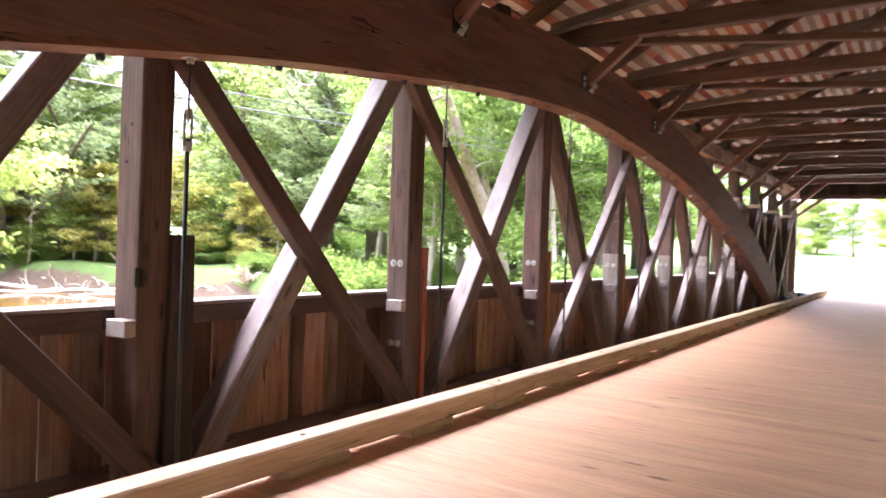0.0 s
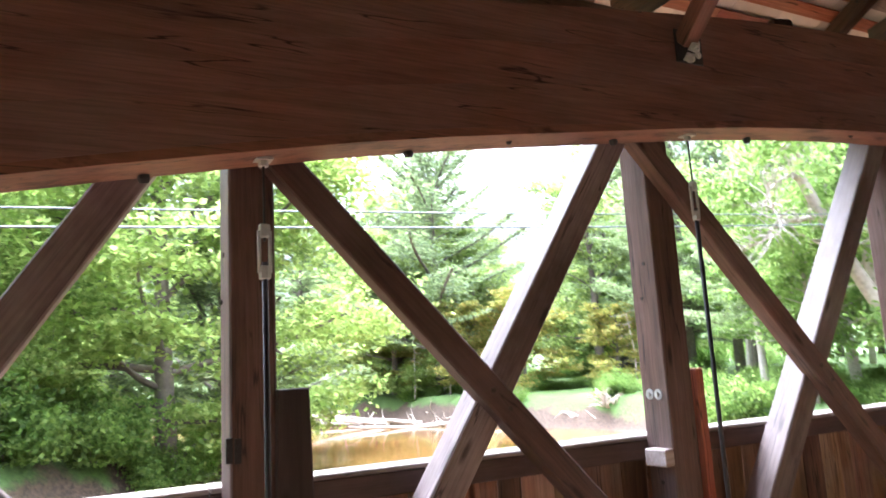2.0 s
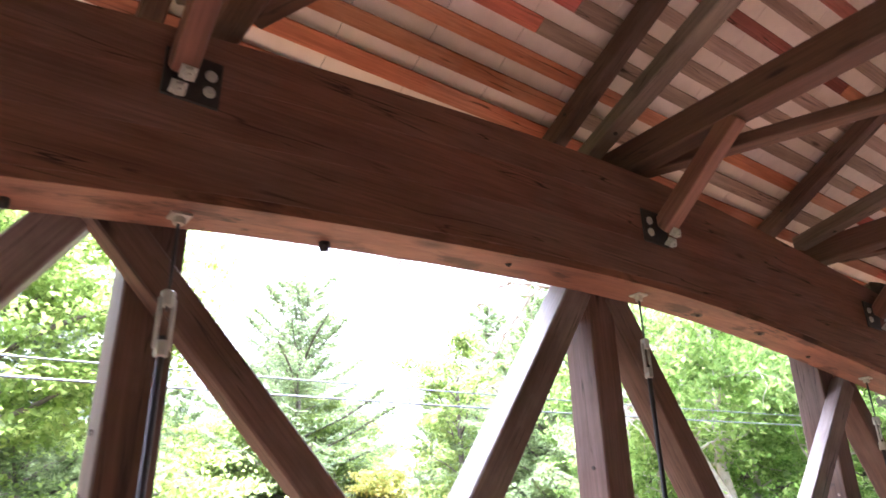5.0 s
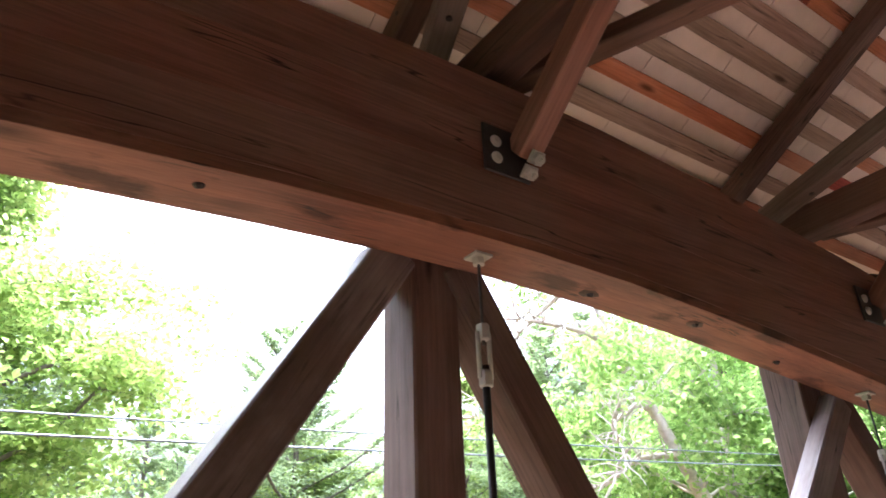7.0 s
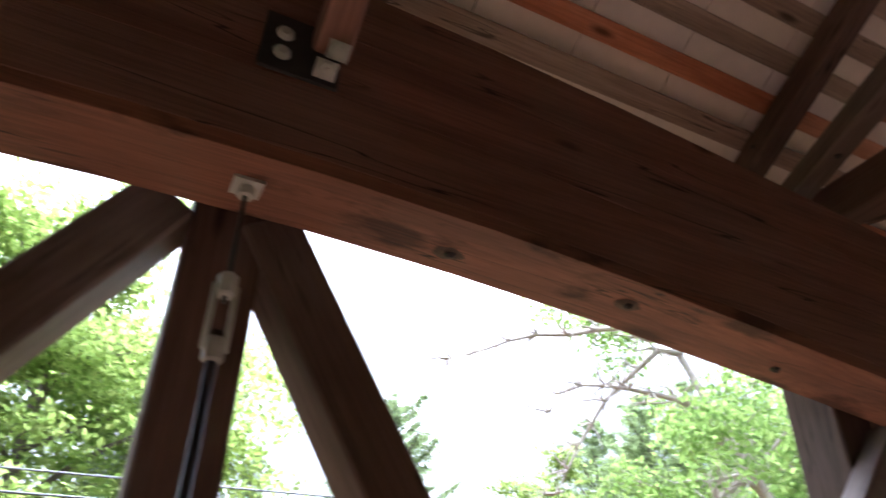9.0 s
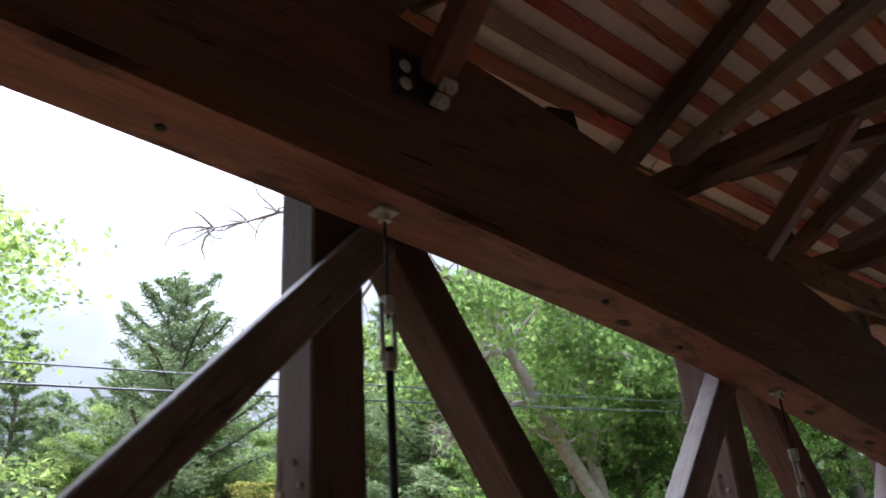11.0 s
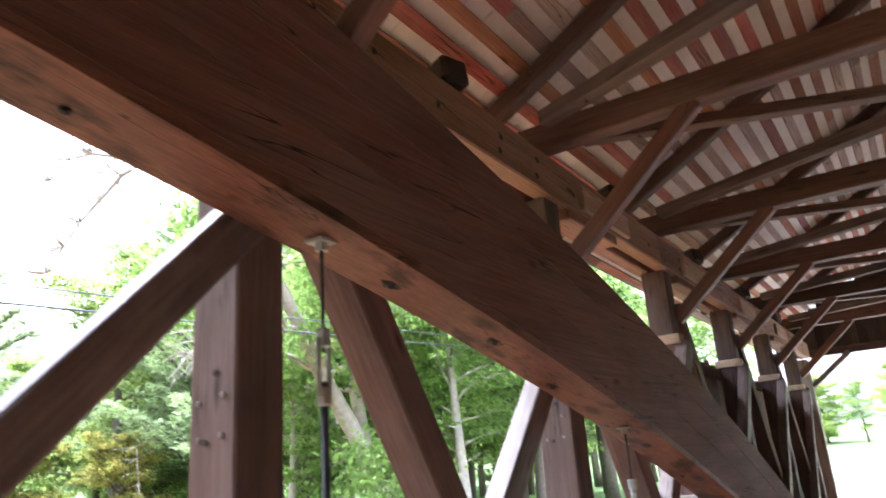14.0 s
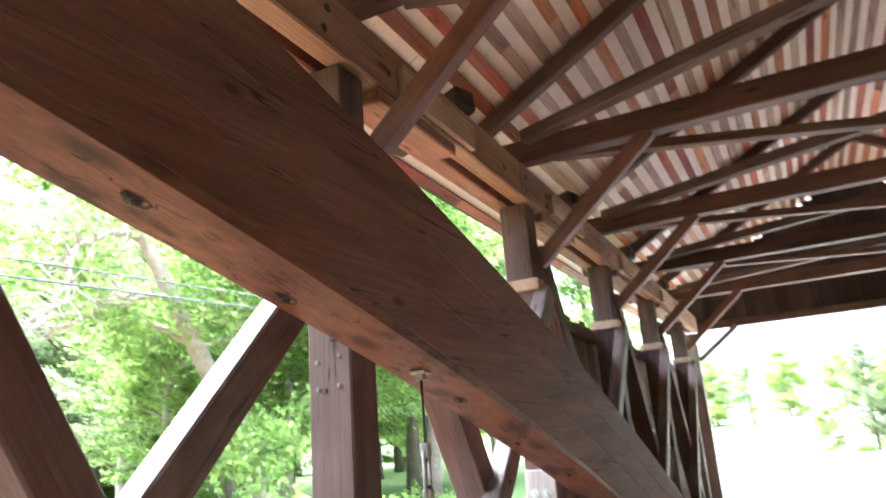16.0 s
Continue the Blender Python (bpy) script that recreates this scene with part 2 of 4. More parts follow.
SHEET = plain("roofing_underside", (0.74, 0.66, 0.63), 0.6, 0.0, 0.1, 9.0)
STEEL = plain("galvanised_steel", (0.62, 0.62, 0.62), 0.42, 0.85, 0.2, 40.0)
WHITESTEEL = plain("painted_steel", (0.37, 0.365, 0.345), 0.5, 0.2, 0.15, 40.0)
IRON = plain("black_iron", (0.03, 0.028, 0.03), 0.55, 0.4, 0.3, 40.0)
CABLE = plain("cable_sheath", (0.05, 0.06, 0.06), 0.4, 0.2, 0.2, 8.0)
BARK = plain("bark", (0.13, 0.105, 0.085), 0.9, 0.0, 0.45, 7.0)
PALEBARK = plain("pale_bark", (0.36, 0.31, 0.27), 0.9, 0.0, 0.4, 6.0)
DEADWOOD = plain("bleached_wood", (0.46, 0.38, 0.31), 0.85, 0.0, 0.35, 6.0)
LEAF = leafy("maple_leaf", [(0.144, 0.212, 0.054), (0.204, 0.279, 0.072), (0.262, 0.343, 0.095), (0.343, 0.406, 0.135)])
LEAF2 = leafy("oak_leaf", [(0.128, 0.205, 0.054), (0.181, 0.279, 0.073), (0.245, 0.352, 0.098), (0.324, 0.422, 0.137)])
LEAFY = leafy("yellow_leaf", [(0.160, 0.198, 0.048), (0.244, 0.263, 0.061), (0.338, 0.309, 0.085), (0.375, 0.271, 0.085)])
NEEDLE = leafy("pine_needle", [(0.135, 0.182, 0.078), (0.177, 0.234, 0.099), (0.229, 0.302, 0.130), (0.302, 0.374, 0.172)], 0.5)
BUSH = leafy("bush_leaf", [(0.106, 0.181, 0.043), (0.170, 0.260, 0.059), (0.245, 0.340, 0.090)])


# ---- building helpers ----
P = 2.86  # panel length of the truss
BOXES = {}


def box_data(l, w, h, c, taper=0.0):
    """A sawn piece: a box with worn (chamfered) edges, its length along x."""
    key = (round(l, 3), round(w, 4), round(h, 4), round(c, 4), round(taper, 3))
    if key in BOXES:
        return BOXES[key]
    bm = bmesh.new()
    for sx in (-1, 1):
        k = 1.0 - taper if sx > 0 else 1.0
        a, b, d = l / 2, w / 2 * k, h / 2
        for sy in (-1, 1):
            for sz in (-1, 1):
                bm.verts.new((sx * a, sy * (b - c), sz * (d - c)))
                bm.verts.new((sx * (a - c), sy * b, sz * (d - c)))
                bm.verts.new((sx * (a - c), sy * (b - c), sz * d))
    bmesh.ops.convex_hull(bm, input=bm.verts)
    bmesh.ops.dissolve_limit(bm, angle_limit=0.02, verts=bm.verts, edges=bm.edges)
    me = bpy.data.meshes.new("sawn_piece")
    bm.to_mesh(me)
    bm.free()
    BOXES[key] = me
    return me


def place_between(p0, p1, up=(0, 0, 1)):
    p0, p1 = Vector(p0), Vector(p1)
    x = (p1 - p0).normalized()
    z = Vector(up)
    z = (z - x * z.dot(x)).normalized()
    y = z.cross(x)
    m = Matrix((x, y, z)).transposed().to_4x4()
    m.translation = (p0 + p1) / 2
    return m


def attach(ob, parent, m):
    if parent:
        ob.parent = parent
        ob.matrix_basis = WORLD[parent].inverted() @ m
    else:
        ob.matrix_basis = m
    WORLD[ob] = m
    return ob


WORLD = {}


def timber(name, p0, p1, w, h, mat, parent=None, up=(0, 0, 1), c=0.008, label="", category="", group="", kind="", taper=0.0):
    """A timber from p0 to p1, w across and h deep (in the direction of up)."""
    me = box_data((Vector(p1) - Vector(p0)).length, w, h, c, taper)
    if not me.materials:
        me.materials.append(mat)
    elif me.materials[0] != mat:
        me = me.copy()
        me.materials[0] = mat
    ob = new(name, me)
    attach(ob, parent, place_between(p0, p1, up))
    return tagged(ob, label, category, group, kind)


def part(name, bm, material, parent, label="", smooth=False):
    """Links a bmesh, given in the world's coordinates, as one mesh under a thing."""
    me = bpy.data.meshes.new(name)
    if smooth:
        for f in bm.faces:
            f.smooth = True
    bm.to_mesh(me)
    bm.free()
    me.materials.append(material)
    ob = new(name, me)
    attach(ob, parent, Matrix.Identity(4))
    return tagged(ob, label)


def empty(name, at, label, category, group="", kind=""):
    ob = new(name)
    ob.empty_display_size = 0.2
    attach(ob, None, Matrix.Translation(at))
    return tagged(ob, label, category, group, kind)


def tube(bm, pts, radii, sides=8, cap=True):
    pts = [Vector(p) for p in pts]
    rings = []
    for i, p in enumerate(pts):
        d = (pts[min(i + 1, len(pts) - 1)] - pts[max(i - 1, 0)]).normalized()
        a = d.orthogonal().normalized()
        if i:
            a = (prev - d * prev.dot(d)).normalized()
        prev = a
        b = d.cross(a)
        r = radii[i] if hasattr(radii, "__len__") else radii
        rings.append([bm.verts.new(p + r * (math.cos(2 * math.pi * k / sides) * a + math.sin(2 * math.pi * k / sides) * b)) for k in range(sides)])
    for ra, rb in zip(rings, rings[1:]):
        for k in range(sides):
            bm.faces.new((ra[k], ra[(k + 1) % sides], rb[(k + 1) % sides], rb[k]))
    if cap:
        bm.faces.new(rings[0][::-1])
        bm.faces.new(rings[-1])
    return bm


def block(bm, centre, size, m=None):
    vs = bmesh.ops.create_cube(bm, size=1.0)["verts"]
    for v in vs:
        v.co = Vector((v.co.x * size[0], v.co.y * size[1], v.co.z * size[2]))
        v.co = (m @ v.co if m else v.co) + Vector(centre)
    return bm


def mirror_y(y, side):
    """The same offset seen from the other truss, across the roadway's middle line."""
    return y if side > 0 else 2 * MID - y


MID = -3.15
FIRST, LAST = -4, 9  # posts along the bridge
END = 27.6


def arch_low(x):
    """Height of the arch's underside: a flat curve, a little uneven from lamination to lamination."""
    d = x - 5.9
    flat = 3.0655 - 0.00897 * d - 0.016577 * d * d + 0.0001508 * d ** 3
    return flat + 0.06 * math.exp(-((x - 6.0) / 1.7) ** 2) - 0.032 * math.exp(-((x - 1.9) / 1.2) ** 2) + 0.05 * math.exp(-((x + 1.5) / 0.9) ** 2)


ARCH_DEPTH = 0.8
LAPS = (0.0, 0.05, 0.3, 0.56, ARCH_DEPTH)

# ---- the deck ----
floor = empty("floor", (8, MID, 0), "pale new softwood plank deck of the roadway", "floor", kind="structure")
# ---- curbs ----
for side in (1, -1):
    curb = empty("curb", (8, mirror_y(-0.7, side), 0), "pale squared timber curb raised on spacer blocks along the deck", "curb", "timber curbs", "structure")
    y0 = mirror_y(-0.72, side)
    x = -12.0
    k = 0
    while x < END - 0.3:
        x1 = min(x + 4.85, END)
        timber("curb_rail", (x + 0.004, y0, 0.137), (x1 - 0.004, y0, 0.137), 0.19, 0.15, CURB, curb, c=0.012)
        x = x1
    x = -11.9
    while x < END - 0.6:
        timber("spacer_block", (x, y0, 0.029), (x + 0.54, y0, 0.029), 0.188, 0.064, CURB, curb, c=0.003)
        x += 1.205
    k = 0
    x = -11.7
    while x < 20:
        bm = bmesh.new()
        tube(bm, [(x, y0, 0.21), (x, y0, 0.217)], 0.018, 8)
        part("bolt_head", bm, IRON, curb, "dark countersunk bolt head")
        x += 2.41

# ---- arches, laminated of thick planks ----
for side in (1, -1):
    arch = empty("laminated_arch", (5.9, mirror_y(0.02, side), 0), "deep dark red-brown laminated timber arch of the bridge", "arch", "bridge arches")
    layers = 4
    yc = mirror_y(0.015, side)
    for k in range(layers):
        bm = bmesh.new()
        rows = []
        n = 54
        for i in range(n + 1):
            xx = -8.9 + i * (29.6 / n)
            z0 = arch_low(xx) + LAPS[k]
            z1 = arch_low(xx) + LAPS[k + 1]
            hw = 0.145 + (0.0006 if k % 2 else 0.0)
            c = 0.002
            prof = [(-hw, z0 + c), (-hw + c, z0), (hw - c, z0), (hw, z0 + c), (hw, z1 - c), (hw - c, z1), (-hw + c, z1), (-hw, z1 - c)]
            rows.append([bm.verts.new((xx, yc + a, b)) for a, b in prof])
        for ra, rb in zip(rows, rows[1:]):
            for j in range(8):
                bm.faces.new((ra[j], ra[(j + 1) % 8], rb[(j + 1) % 8], rb[j]))
        bm.faces.new(rows[0])
        bm.faces.new(rows[-1][::-1])
        bmesh.ops.recalc_face_normals(bm, faces=bm.faces)
        part("lamination", bm, ARCH if k else ARCHLOW, arch)
    if side > 0:
        # bolts through the laminations: some end flush in a countersunk hole, some hang out
        random.seed(4)
        bolts = ((-3.6, 0.05, 0), (-2.2, 0.1, 1), (-0.53, 0.1, 1), (0.82, 0.1, 1), (1.42, 0.0, 0), (2.25, 0.05, 1), (3.55, 0.085, 1), (4.6, -0.03, 0), (6.37, 0.035, 2), (7.03, -0.015, 2),
                 (7.77, 0.04, 0), (9.8, -0.04, 0), (10.05, 0.05, 2), (10.5, 0.04, 0), (11.88, 0.03, 2), (12.65, 0.0, 2), (13.39, 0.06, 2), (14.75, 0.02, 2), (15.6, 0.05, 0), (16.4, 0.0, 0))
        for xx, yy, hangs in bolts:
            z = arch_low(xx)
            if hangs == 2:
                # a wide charred countersink round the bolt
                bm = bmesh.new()
                rim = [(xx + 0.052 * math.cos(q * 0.5236) * random.uniform(0.8, 1.25), yc + yy + 0.034 * math.sin(q * 0.5236) * random.uniform(0.8, 1.2)) for q in range(12)]
                outer = [bm.verts.new((u, v, arch_low(u) - 0.0025)) for u, v in rim]
                inner = [bm.verts.new((xx + (u - xx) * 0.55, yc + yy + (v - yc - yy) * 0.55, z - 0.006)) for u, v in rim]
                for q in range(12):
                    bm.faces.new((outer[q], outer[(q + 1) % 12], inner[(q + 1) % 12], inner[q]))
                bm.faces.new(inner)
                part("countersink", bm, DARKPLANK, arch, "dark charred countersink round a bolt")
            out = (0.008, random.uniform(0.03, 0.045), 0.014)[hangs]
            r = (0.02, 0.028, 0.018)[hangs]
            bm = bmesh.new()
            tube(bm, [(xx, yc + yy, z + 0.01), (xx + 0.004, yc + yy, z - out * 0.5), (xx + 0.006, yc + yy + 0.004, z - out)], [r, r, r * 0.75], 7)
            part("bolt_end", bm, IRON, arch, "rusted black bolt end")

# ---- the trusses ----
for side in (1, -1):
    inn = -1 if side > 0 else 1  # towards the roadway
    near = side > 0
    for i in range(FIRST, LAST + 1):
        x = i * P
        y = mirror_y(0.46, side)
        grp = "truss posts"
        xp = x + 0.012
        post = timber("timber_post", (xp, y, -0.45), (xp, y, 3.6), 0.25, 0.235, OLD, None, up=(1, 0, 0), c=0.01,
                      label="squared dark brown timber truss post with bolts", category="post", group=grp)
        if near:
            # white bolt heads on the post's face
            for bz in (1.2, 0.42):
                if i < 1 or (i >= 3 and bz > 1):
                    continue
                for by in (0.42, 0.5):
                    bm = bmesh.new()
                    tube(bm, [(x - 0.104, by, bz), (x - 0.114, by, bz)], 0.036, 12)
                    tube(bm, [(x - 0.114, by, bz), (x - 0.133, by, bz)], 0.017, 6)
                    part("bolt_head", bm, WHITESTEEL, post, "pale galvanised bolt head on a round washer")
            # short rail stubs let into the post
            timber("rail_stub", (x - 0.2, 0.41, 0.79), (x - 0.08, 0.43, 0.79), 0.17, 0.11, GREY, post, c=0.006, label="pale grey end of a short timber stub")
            # a dark slot, a peg and long rusty marks on the face towards the roadway
            bm = bmesh.new()
            block(bm, (x, 0.338, 2.34), (0.045, 0.006, 0.22))
            part("slot_iron", bm, IRON, post, "black iron strap let into the post")
            for pz, px in ((2.1, -0.02), (1.86, 0.03), (0.62, 0.0)):
                bm = bmesh.new()
                tube(bm, [(x - 0.114, 0.45 + px, pz), (x - 0.121, 0.45 + px, pz)], 0.013, 7)
                part("wooden_peg", bm, DARKPLANK, post, "dark wooden peg")
            if i >= 3:
                for pz, py in ((2.02, 0.395), (2.0, 0.525), (1.88, 0.4), (1.87, 0.52)):
                    bm = bmesh.new()
                    tube(bm, [(x - 0.103, py, pz), (x - 0.116, py, pz), (x - 0.12, py, pz)], [0.012, 0.012, 0.007], 7)
                    part("wooden_peg", bm, GREY, post, "pale wooden peg end")
            if i == 0:
                for dx, dz in ((-0.112, 0.0), (-0.07, -0.005)):
                    bm = bmesh.new()
                    block(bm, (x + dx, 0.331, 1.12 + dz), (0.032, 0.014, 0.12))
                    block(bm, (x + dx, 0.326, 1.12 + dz), (0.016, 0.014, 0.06))
                    part("hinge_plate", bm, IRON, post, "small black iron hinge plate")
            # upper collar
            if i >= 6:
                timber("collar_block", (x - 0.14, 0.45, 2.86), (x + 0.03, 0.45, 2.86), 0.34, 0.1, FRESH, post, c=0.008, label="pale pinkish collar block round the post")
            # splice plank beside the post
            if i == 0:
                timber("splice_plank", (x + 0.2, 0.31, -0.4), (x + 0.2, 0.31, 1.4), 0.24, 0.06, DARKPLANK, post, up=(0, 1, 0), c=0.006, taper=0.32, label="dark tapered splice plank beside the post")
            elif 0 < i < 4:
                timber("splice_plank", (x + 0.19, 0.4, -0.4), (x + 0.19, 0.4, 1.36), 0.07, 0.16, ORANGE, post, up=(0, 1, 0), c=0.005, label="orange-brown splice plank beside the post")
            if i >= 3:
                timber("cheek_plank", (x - 0.13, 0.45, -0.4), (x - 0.13, 0.45, 1.34), 0.25, 0.045, GREY, post, up=(1, 0, 0), c=0.006, label="weathered grey cheek plank with two bolts")
                for by in (0.4, 0.5):
                    bm = bmesh.new()
                    tube(bm, [(x - 0.152, by, 1.16), (x - 0.162, by, 1.16)], 0.036, 12)
                    tube(bm, [(x - 0.162, by, 1.16), (x - 0.184, by, 1.16)], 0.018, 6)
                    part("bolt_head", bm, WHITESTEEL, post, "bright bolt head on a round washer")
        # diagonal braces of the panel
        if i < LAST:
            # the shallow brace lies in front, the steep counterbrace behind; the pattern turns round at the crown
            right = i >= 2
            m0, m1, k0, k1 = (0.2, 2.86, 2.25, 0.18) if right else (2.6, -0.06, 0.54, 2.68)
            if i == 2:
                k0, k1 = 2.12, 0.13
            if i == 3:
                k0, k1 = 2.34, 0.18
            if i == 4:
                m0, m1 = 0.14, 2.8
            if i == -1:
                m0, m1, k0, k1 = 2.72, 0.06, 0.64, 2.78
            main_y, back_y = mirror_y(0.275, side), mirror_y(0.42, side)
            # braces rising towards +x take the paler, skylit colour
            main_mat, back_mat = (BRACE, OLD) if right else (OLD, BRACE)
            up_z, low_z = (2.79 if i > 4 else 2.95) if right else 3.25, -0.3
            run = (m1 - m0) / 2.82
            front = timber("diagonal_brace", (x + m0 + run * (low_z + 0.03), main_y, low_z), (x + m0 + run * (up_z + 0.03), main_y, up_z), 0.13, 0.165, main_mat, None,
                           c=0.01, label="squared timber brace leaning across the panel in front of the post", category="brace", group="diagonal braces")
            run = (k1 - k0) / 3.27
            rear = timber("diagonal_brace", (x + k0 + run * (low_z + 0.03), back_y, low_z), (x + k1, back_y, 3.24), 0.22, 0.195, back_mat, None,
                          c=0.01, label="steep timber counterbrace crossing behind the other brace", category="brace", group="diagonal braces")
            if near:
                cross = 1.25
                run = (m1 - m0) / 2.82
                for dz in (-0.04, 0.07):
                    px = x + m0 + run * (cross + dz + 0.03)
                    bm = bmesh.new()
                    tube(bm, [(px, 0.212, cross + dz), (px, 0.203, cross + dz)], 0.016, 7)
                    part("wooden_peg", bm, DARKPLANK, front, "dark peg driven through the brace")
                run = (k1 - k0) / 3.27
                px = x + k0 + run * 0.9
                bm = bmesh.new()
                tube(bm, [(px, 0.325, 0.87), (px, 0.314, 0.87)], 0.018, 7)
                part("wooden_peg", bm, DARKPLANK, rear, "dark peg driven through the brace")
        # knee brace from post or arch up to the tie beam
        tx = x + (-0.115 if i == 1 else 0.135)
        rise = {1: -0.03, 2: 0.045, 3: -0.055}.get(i, 0.0)
        top = (tx, mirror_y(-0.78, side), 4.08)
        foot_y, foot_z = (-0.15, 3.54 + rise) if arch_low(x) + ARCH_DEPTH > 3.5 else (0.34, 3.12)
        knee = timber("knee_brace", (tx, mirror_y(foot_y, side), foot_z - 0.03), top, 0.108, 0.13, KNEE, None, c=0.008,
                      label="short brown knee brace up to the tie beam", category="brace", group="knee braces")
        if near and foot_y < 0:
            # the iron shoe on the arch lies beside the knee's foot
            px = tx + (0.125 if i == 1 else -0.135)
            bm = bmesh.new()
            block(bm, ((px + tx) / 2 - 0.01, -0.139, 3.5 + rise), (0.24, 0.014, 0.23))
            bmesh.ops.bevel(bm, geom=bm.edges[:], offset=0.004, segments=1, affect="EDGES")
            part("iron_plate", bm, IRON, knee, "black iron plate on the arch")
            for bz in (3.455, 3.535):
                bm = bmesh.new()
                tube(bm, [(px, -0.145, bz + rise), (px, -0.154, bz + rise), (px, -0.162, bz + rise)], [0.027, 0.026, 0.016], 12)
                part("bolt_head", bm, WHITESTEEL, knee, "round pale bolt head")
            for bz, by, bx in ((3.462, -0.222, 0.012), (3.398, -0.196, -0.012)):
                bm = bmesh.new()
                m = Matrix.Rotation(radians(-40), 4, "X")
                block(bm, (tx + bx, by, bz + rise), (0.064, 0.056, 0.012), m)
                tip = m @ Vector((0, 0, -1))
                c0 = Vector((tx + bx, by, bz + rise))
                tube(bm, [c0, c0 + tip * 0.03, c0 + tip * 0.034], [0.029, 0.029, 0.022], 6)
                tube(bm, [c0 + tip * 0.034, c0 + tip * 0.052], 0.011, 7)
                part("nut_and_washer", bm, WHITESTEEL, knee, "grey square washer and nut")
    # upper chord: two timbers with a slot between
    chord = empty("upper_chord", (8, mirror_y(0.46, side), 3.76), "double upper chord of pale reddish squared timbers on the posts", "chord", "upper chords", "structure")
    for yy in (0.36, 0.58):
        x = FIRST * P - 0.3
        k = 0
        while x < END:
            x1 = min(x + 5.72, END)
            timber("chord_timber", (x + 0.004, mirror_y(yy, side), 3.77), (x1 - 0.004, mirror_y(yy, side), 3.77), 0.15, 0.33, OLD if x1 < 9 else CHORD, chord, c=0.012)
            x = x1
    timber("filler_plank", (FIRST * P, mirror_y(0.33, side), 3.4), (1.0, mirror_y(0.33, side), 3.4), 0.06, 0.38, OLD, chord, c=0.006, label="dark plank below the chord")
    if near:
        random.seed(11)
        for i in range(30):
            xx = 9.2 + i * 0.6 + random.uniform(-0.08, 0.08)
            for dz in (0.0, 0.11) if i % 3 else (0.04,):
                bm = bmesh.new()
                zz = 3.69 + dz + random.uniform(-0.015, 0.02)
                tube(bm, [(xx + dz * 0.3, 0.292, zz), (xx + dz * 0.3, 0.281, zz)], random.uniform(0.018, 0.026), 7)
                part("bolt_head", bm, IRON, chord, "dark bolt head")
        for i in (5, 6, 7, 8):
            xx = i * P
            timber("splice_block", (xx + 0.25, 0.37, 3.555), (xx + 1.25, 0.37, 3.555), 0.16, 0.085, CHORD, chord, c=0.01, label="pale stepped splice block under the chord")
            timber("splice_block", (xx + 0.45, 0.262, 3.73), (xx + 1.5, 0.262, 3.73), 0.045, 0.2, FRESH, chord, c=0.006, label="pale splice plank bolted on the chord")

# ---- lower chords and floor beams ----
for side in (1, -1):
    chord = empty("lower_chord", (8, mirror_y(0.46, side), -0.35), "double lower chord of dark timbers below the posts", "chord", "lower chords", "structure")
    for yy in (0.26, 0.655):
        x = FIRST * P - 0.3
        while x < END:
            x1 = min(x + 5.72, END)
            timber("chord_timber", (x + 0.004, mirror_y(yy, side), -0.34), (x1 - 0.004, mirror_y(yy, side), -0.34), 0.15, 0.34, OLD, chord, c=0.012)
            x = x1
for i in range(FIRST, LAST + 1):
    for dx in (0.3, 1.6):
        timber("floor_beam", (i * P + dx, 0.85, -0.68), (i * P + dx, 2 * MID - 0.85, -0.68), 0.25, 0.33, OLD, None, c=0.012,
               label="dark timber floor beam below the deck", category="beam", group="floor beams")

# ---- hanger rods with turnbuckles below the near arch ----
def hanger(i):
    x, y = i * P, 0.015
    z = arch_low(x)
    high, low = (-0.325, -0.505) if i == 2 else (-0.36, -0.56)
    rod = empty("hanger_rod", (x, y, z - 1), "slim iron hanger rod with a pale turnbuckle below the arch", "rod", "hanger rods")
    bm = bmesh.new()
    block(bm, (x, y, z - 0.007), (0.082, 0.082, 0.012))
    part("washer_plate", bm, WHITESTEEL, rod, "pale square washer plate")
    bm = bmesh.new()
    tube(bm, [(x, y, z - 0.012), (x, y, z - 0.042)], 0.025, 6)
    part("nut", bm, WHITESTEEL, rod, "pale hexagonal nut")
    bm = bmesh.new()
    tube(bm, [(x, y, z), (x, y, z + high - 0.05)], 0.0065, 8)
    part("upper_rod", bm, IRON, rod, "thin dark rod", True)
    for dz in (high, low):
        bm = bmesh.new()
        tube(bm, [(x, y, z + dz - 0.032), (x, y, z + dz - 0.026), (x, y, z + dz + 0.026), (x, y, z + dz + 0.032)], [0.022, 0.028, 0.028, 0.022], 6)
        part("end_nut", bm, WHITESTEEL, rod, "pale hexagonal end of the turnbuckle")
    for dx in (-0.026, 0.026):
        bm = bmesh.new()
        tube(bm, [(x + dx, y, z + high), (x + dx, y, z + low)], 0.009, 8)
        part("side_bar", bm, WHITESTEEL, rod, "pale side bar of the turnbuckle", True)
    bm = bmesh.new()
    tube(bm, [(x, y, z + low + 0.05), (x, y, -0.5)], 0.0145, 8)
    part("lower_rod", bm, IRON, rod, "thick black lower rod", True)
    return rod


for i in range(-2, 6):
    hanger(i)

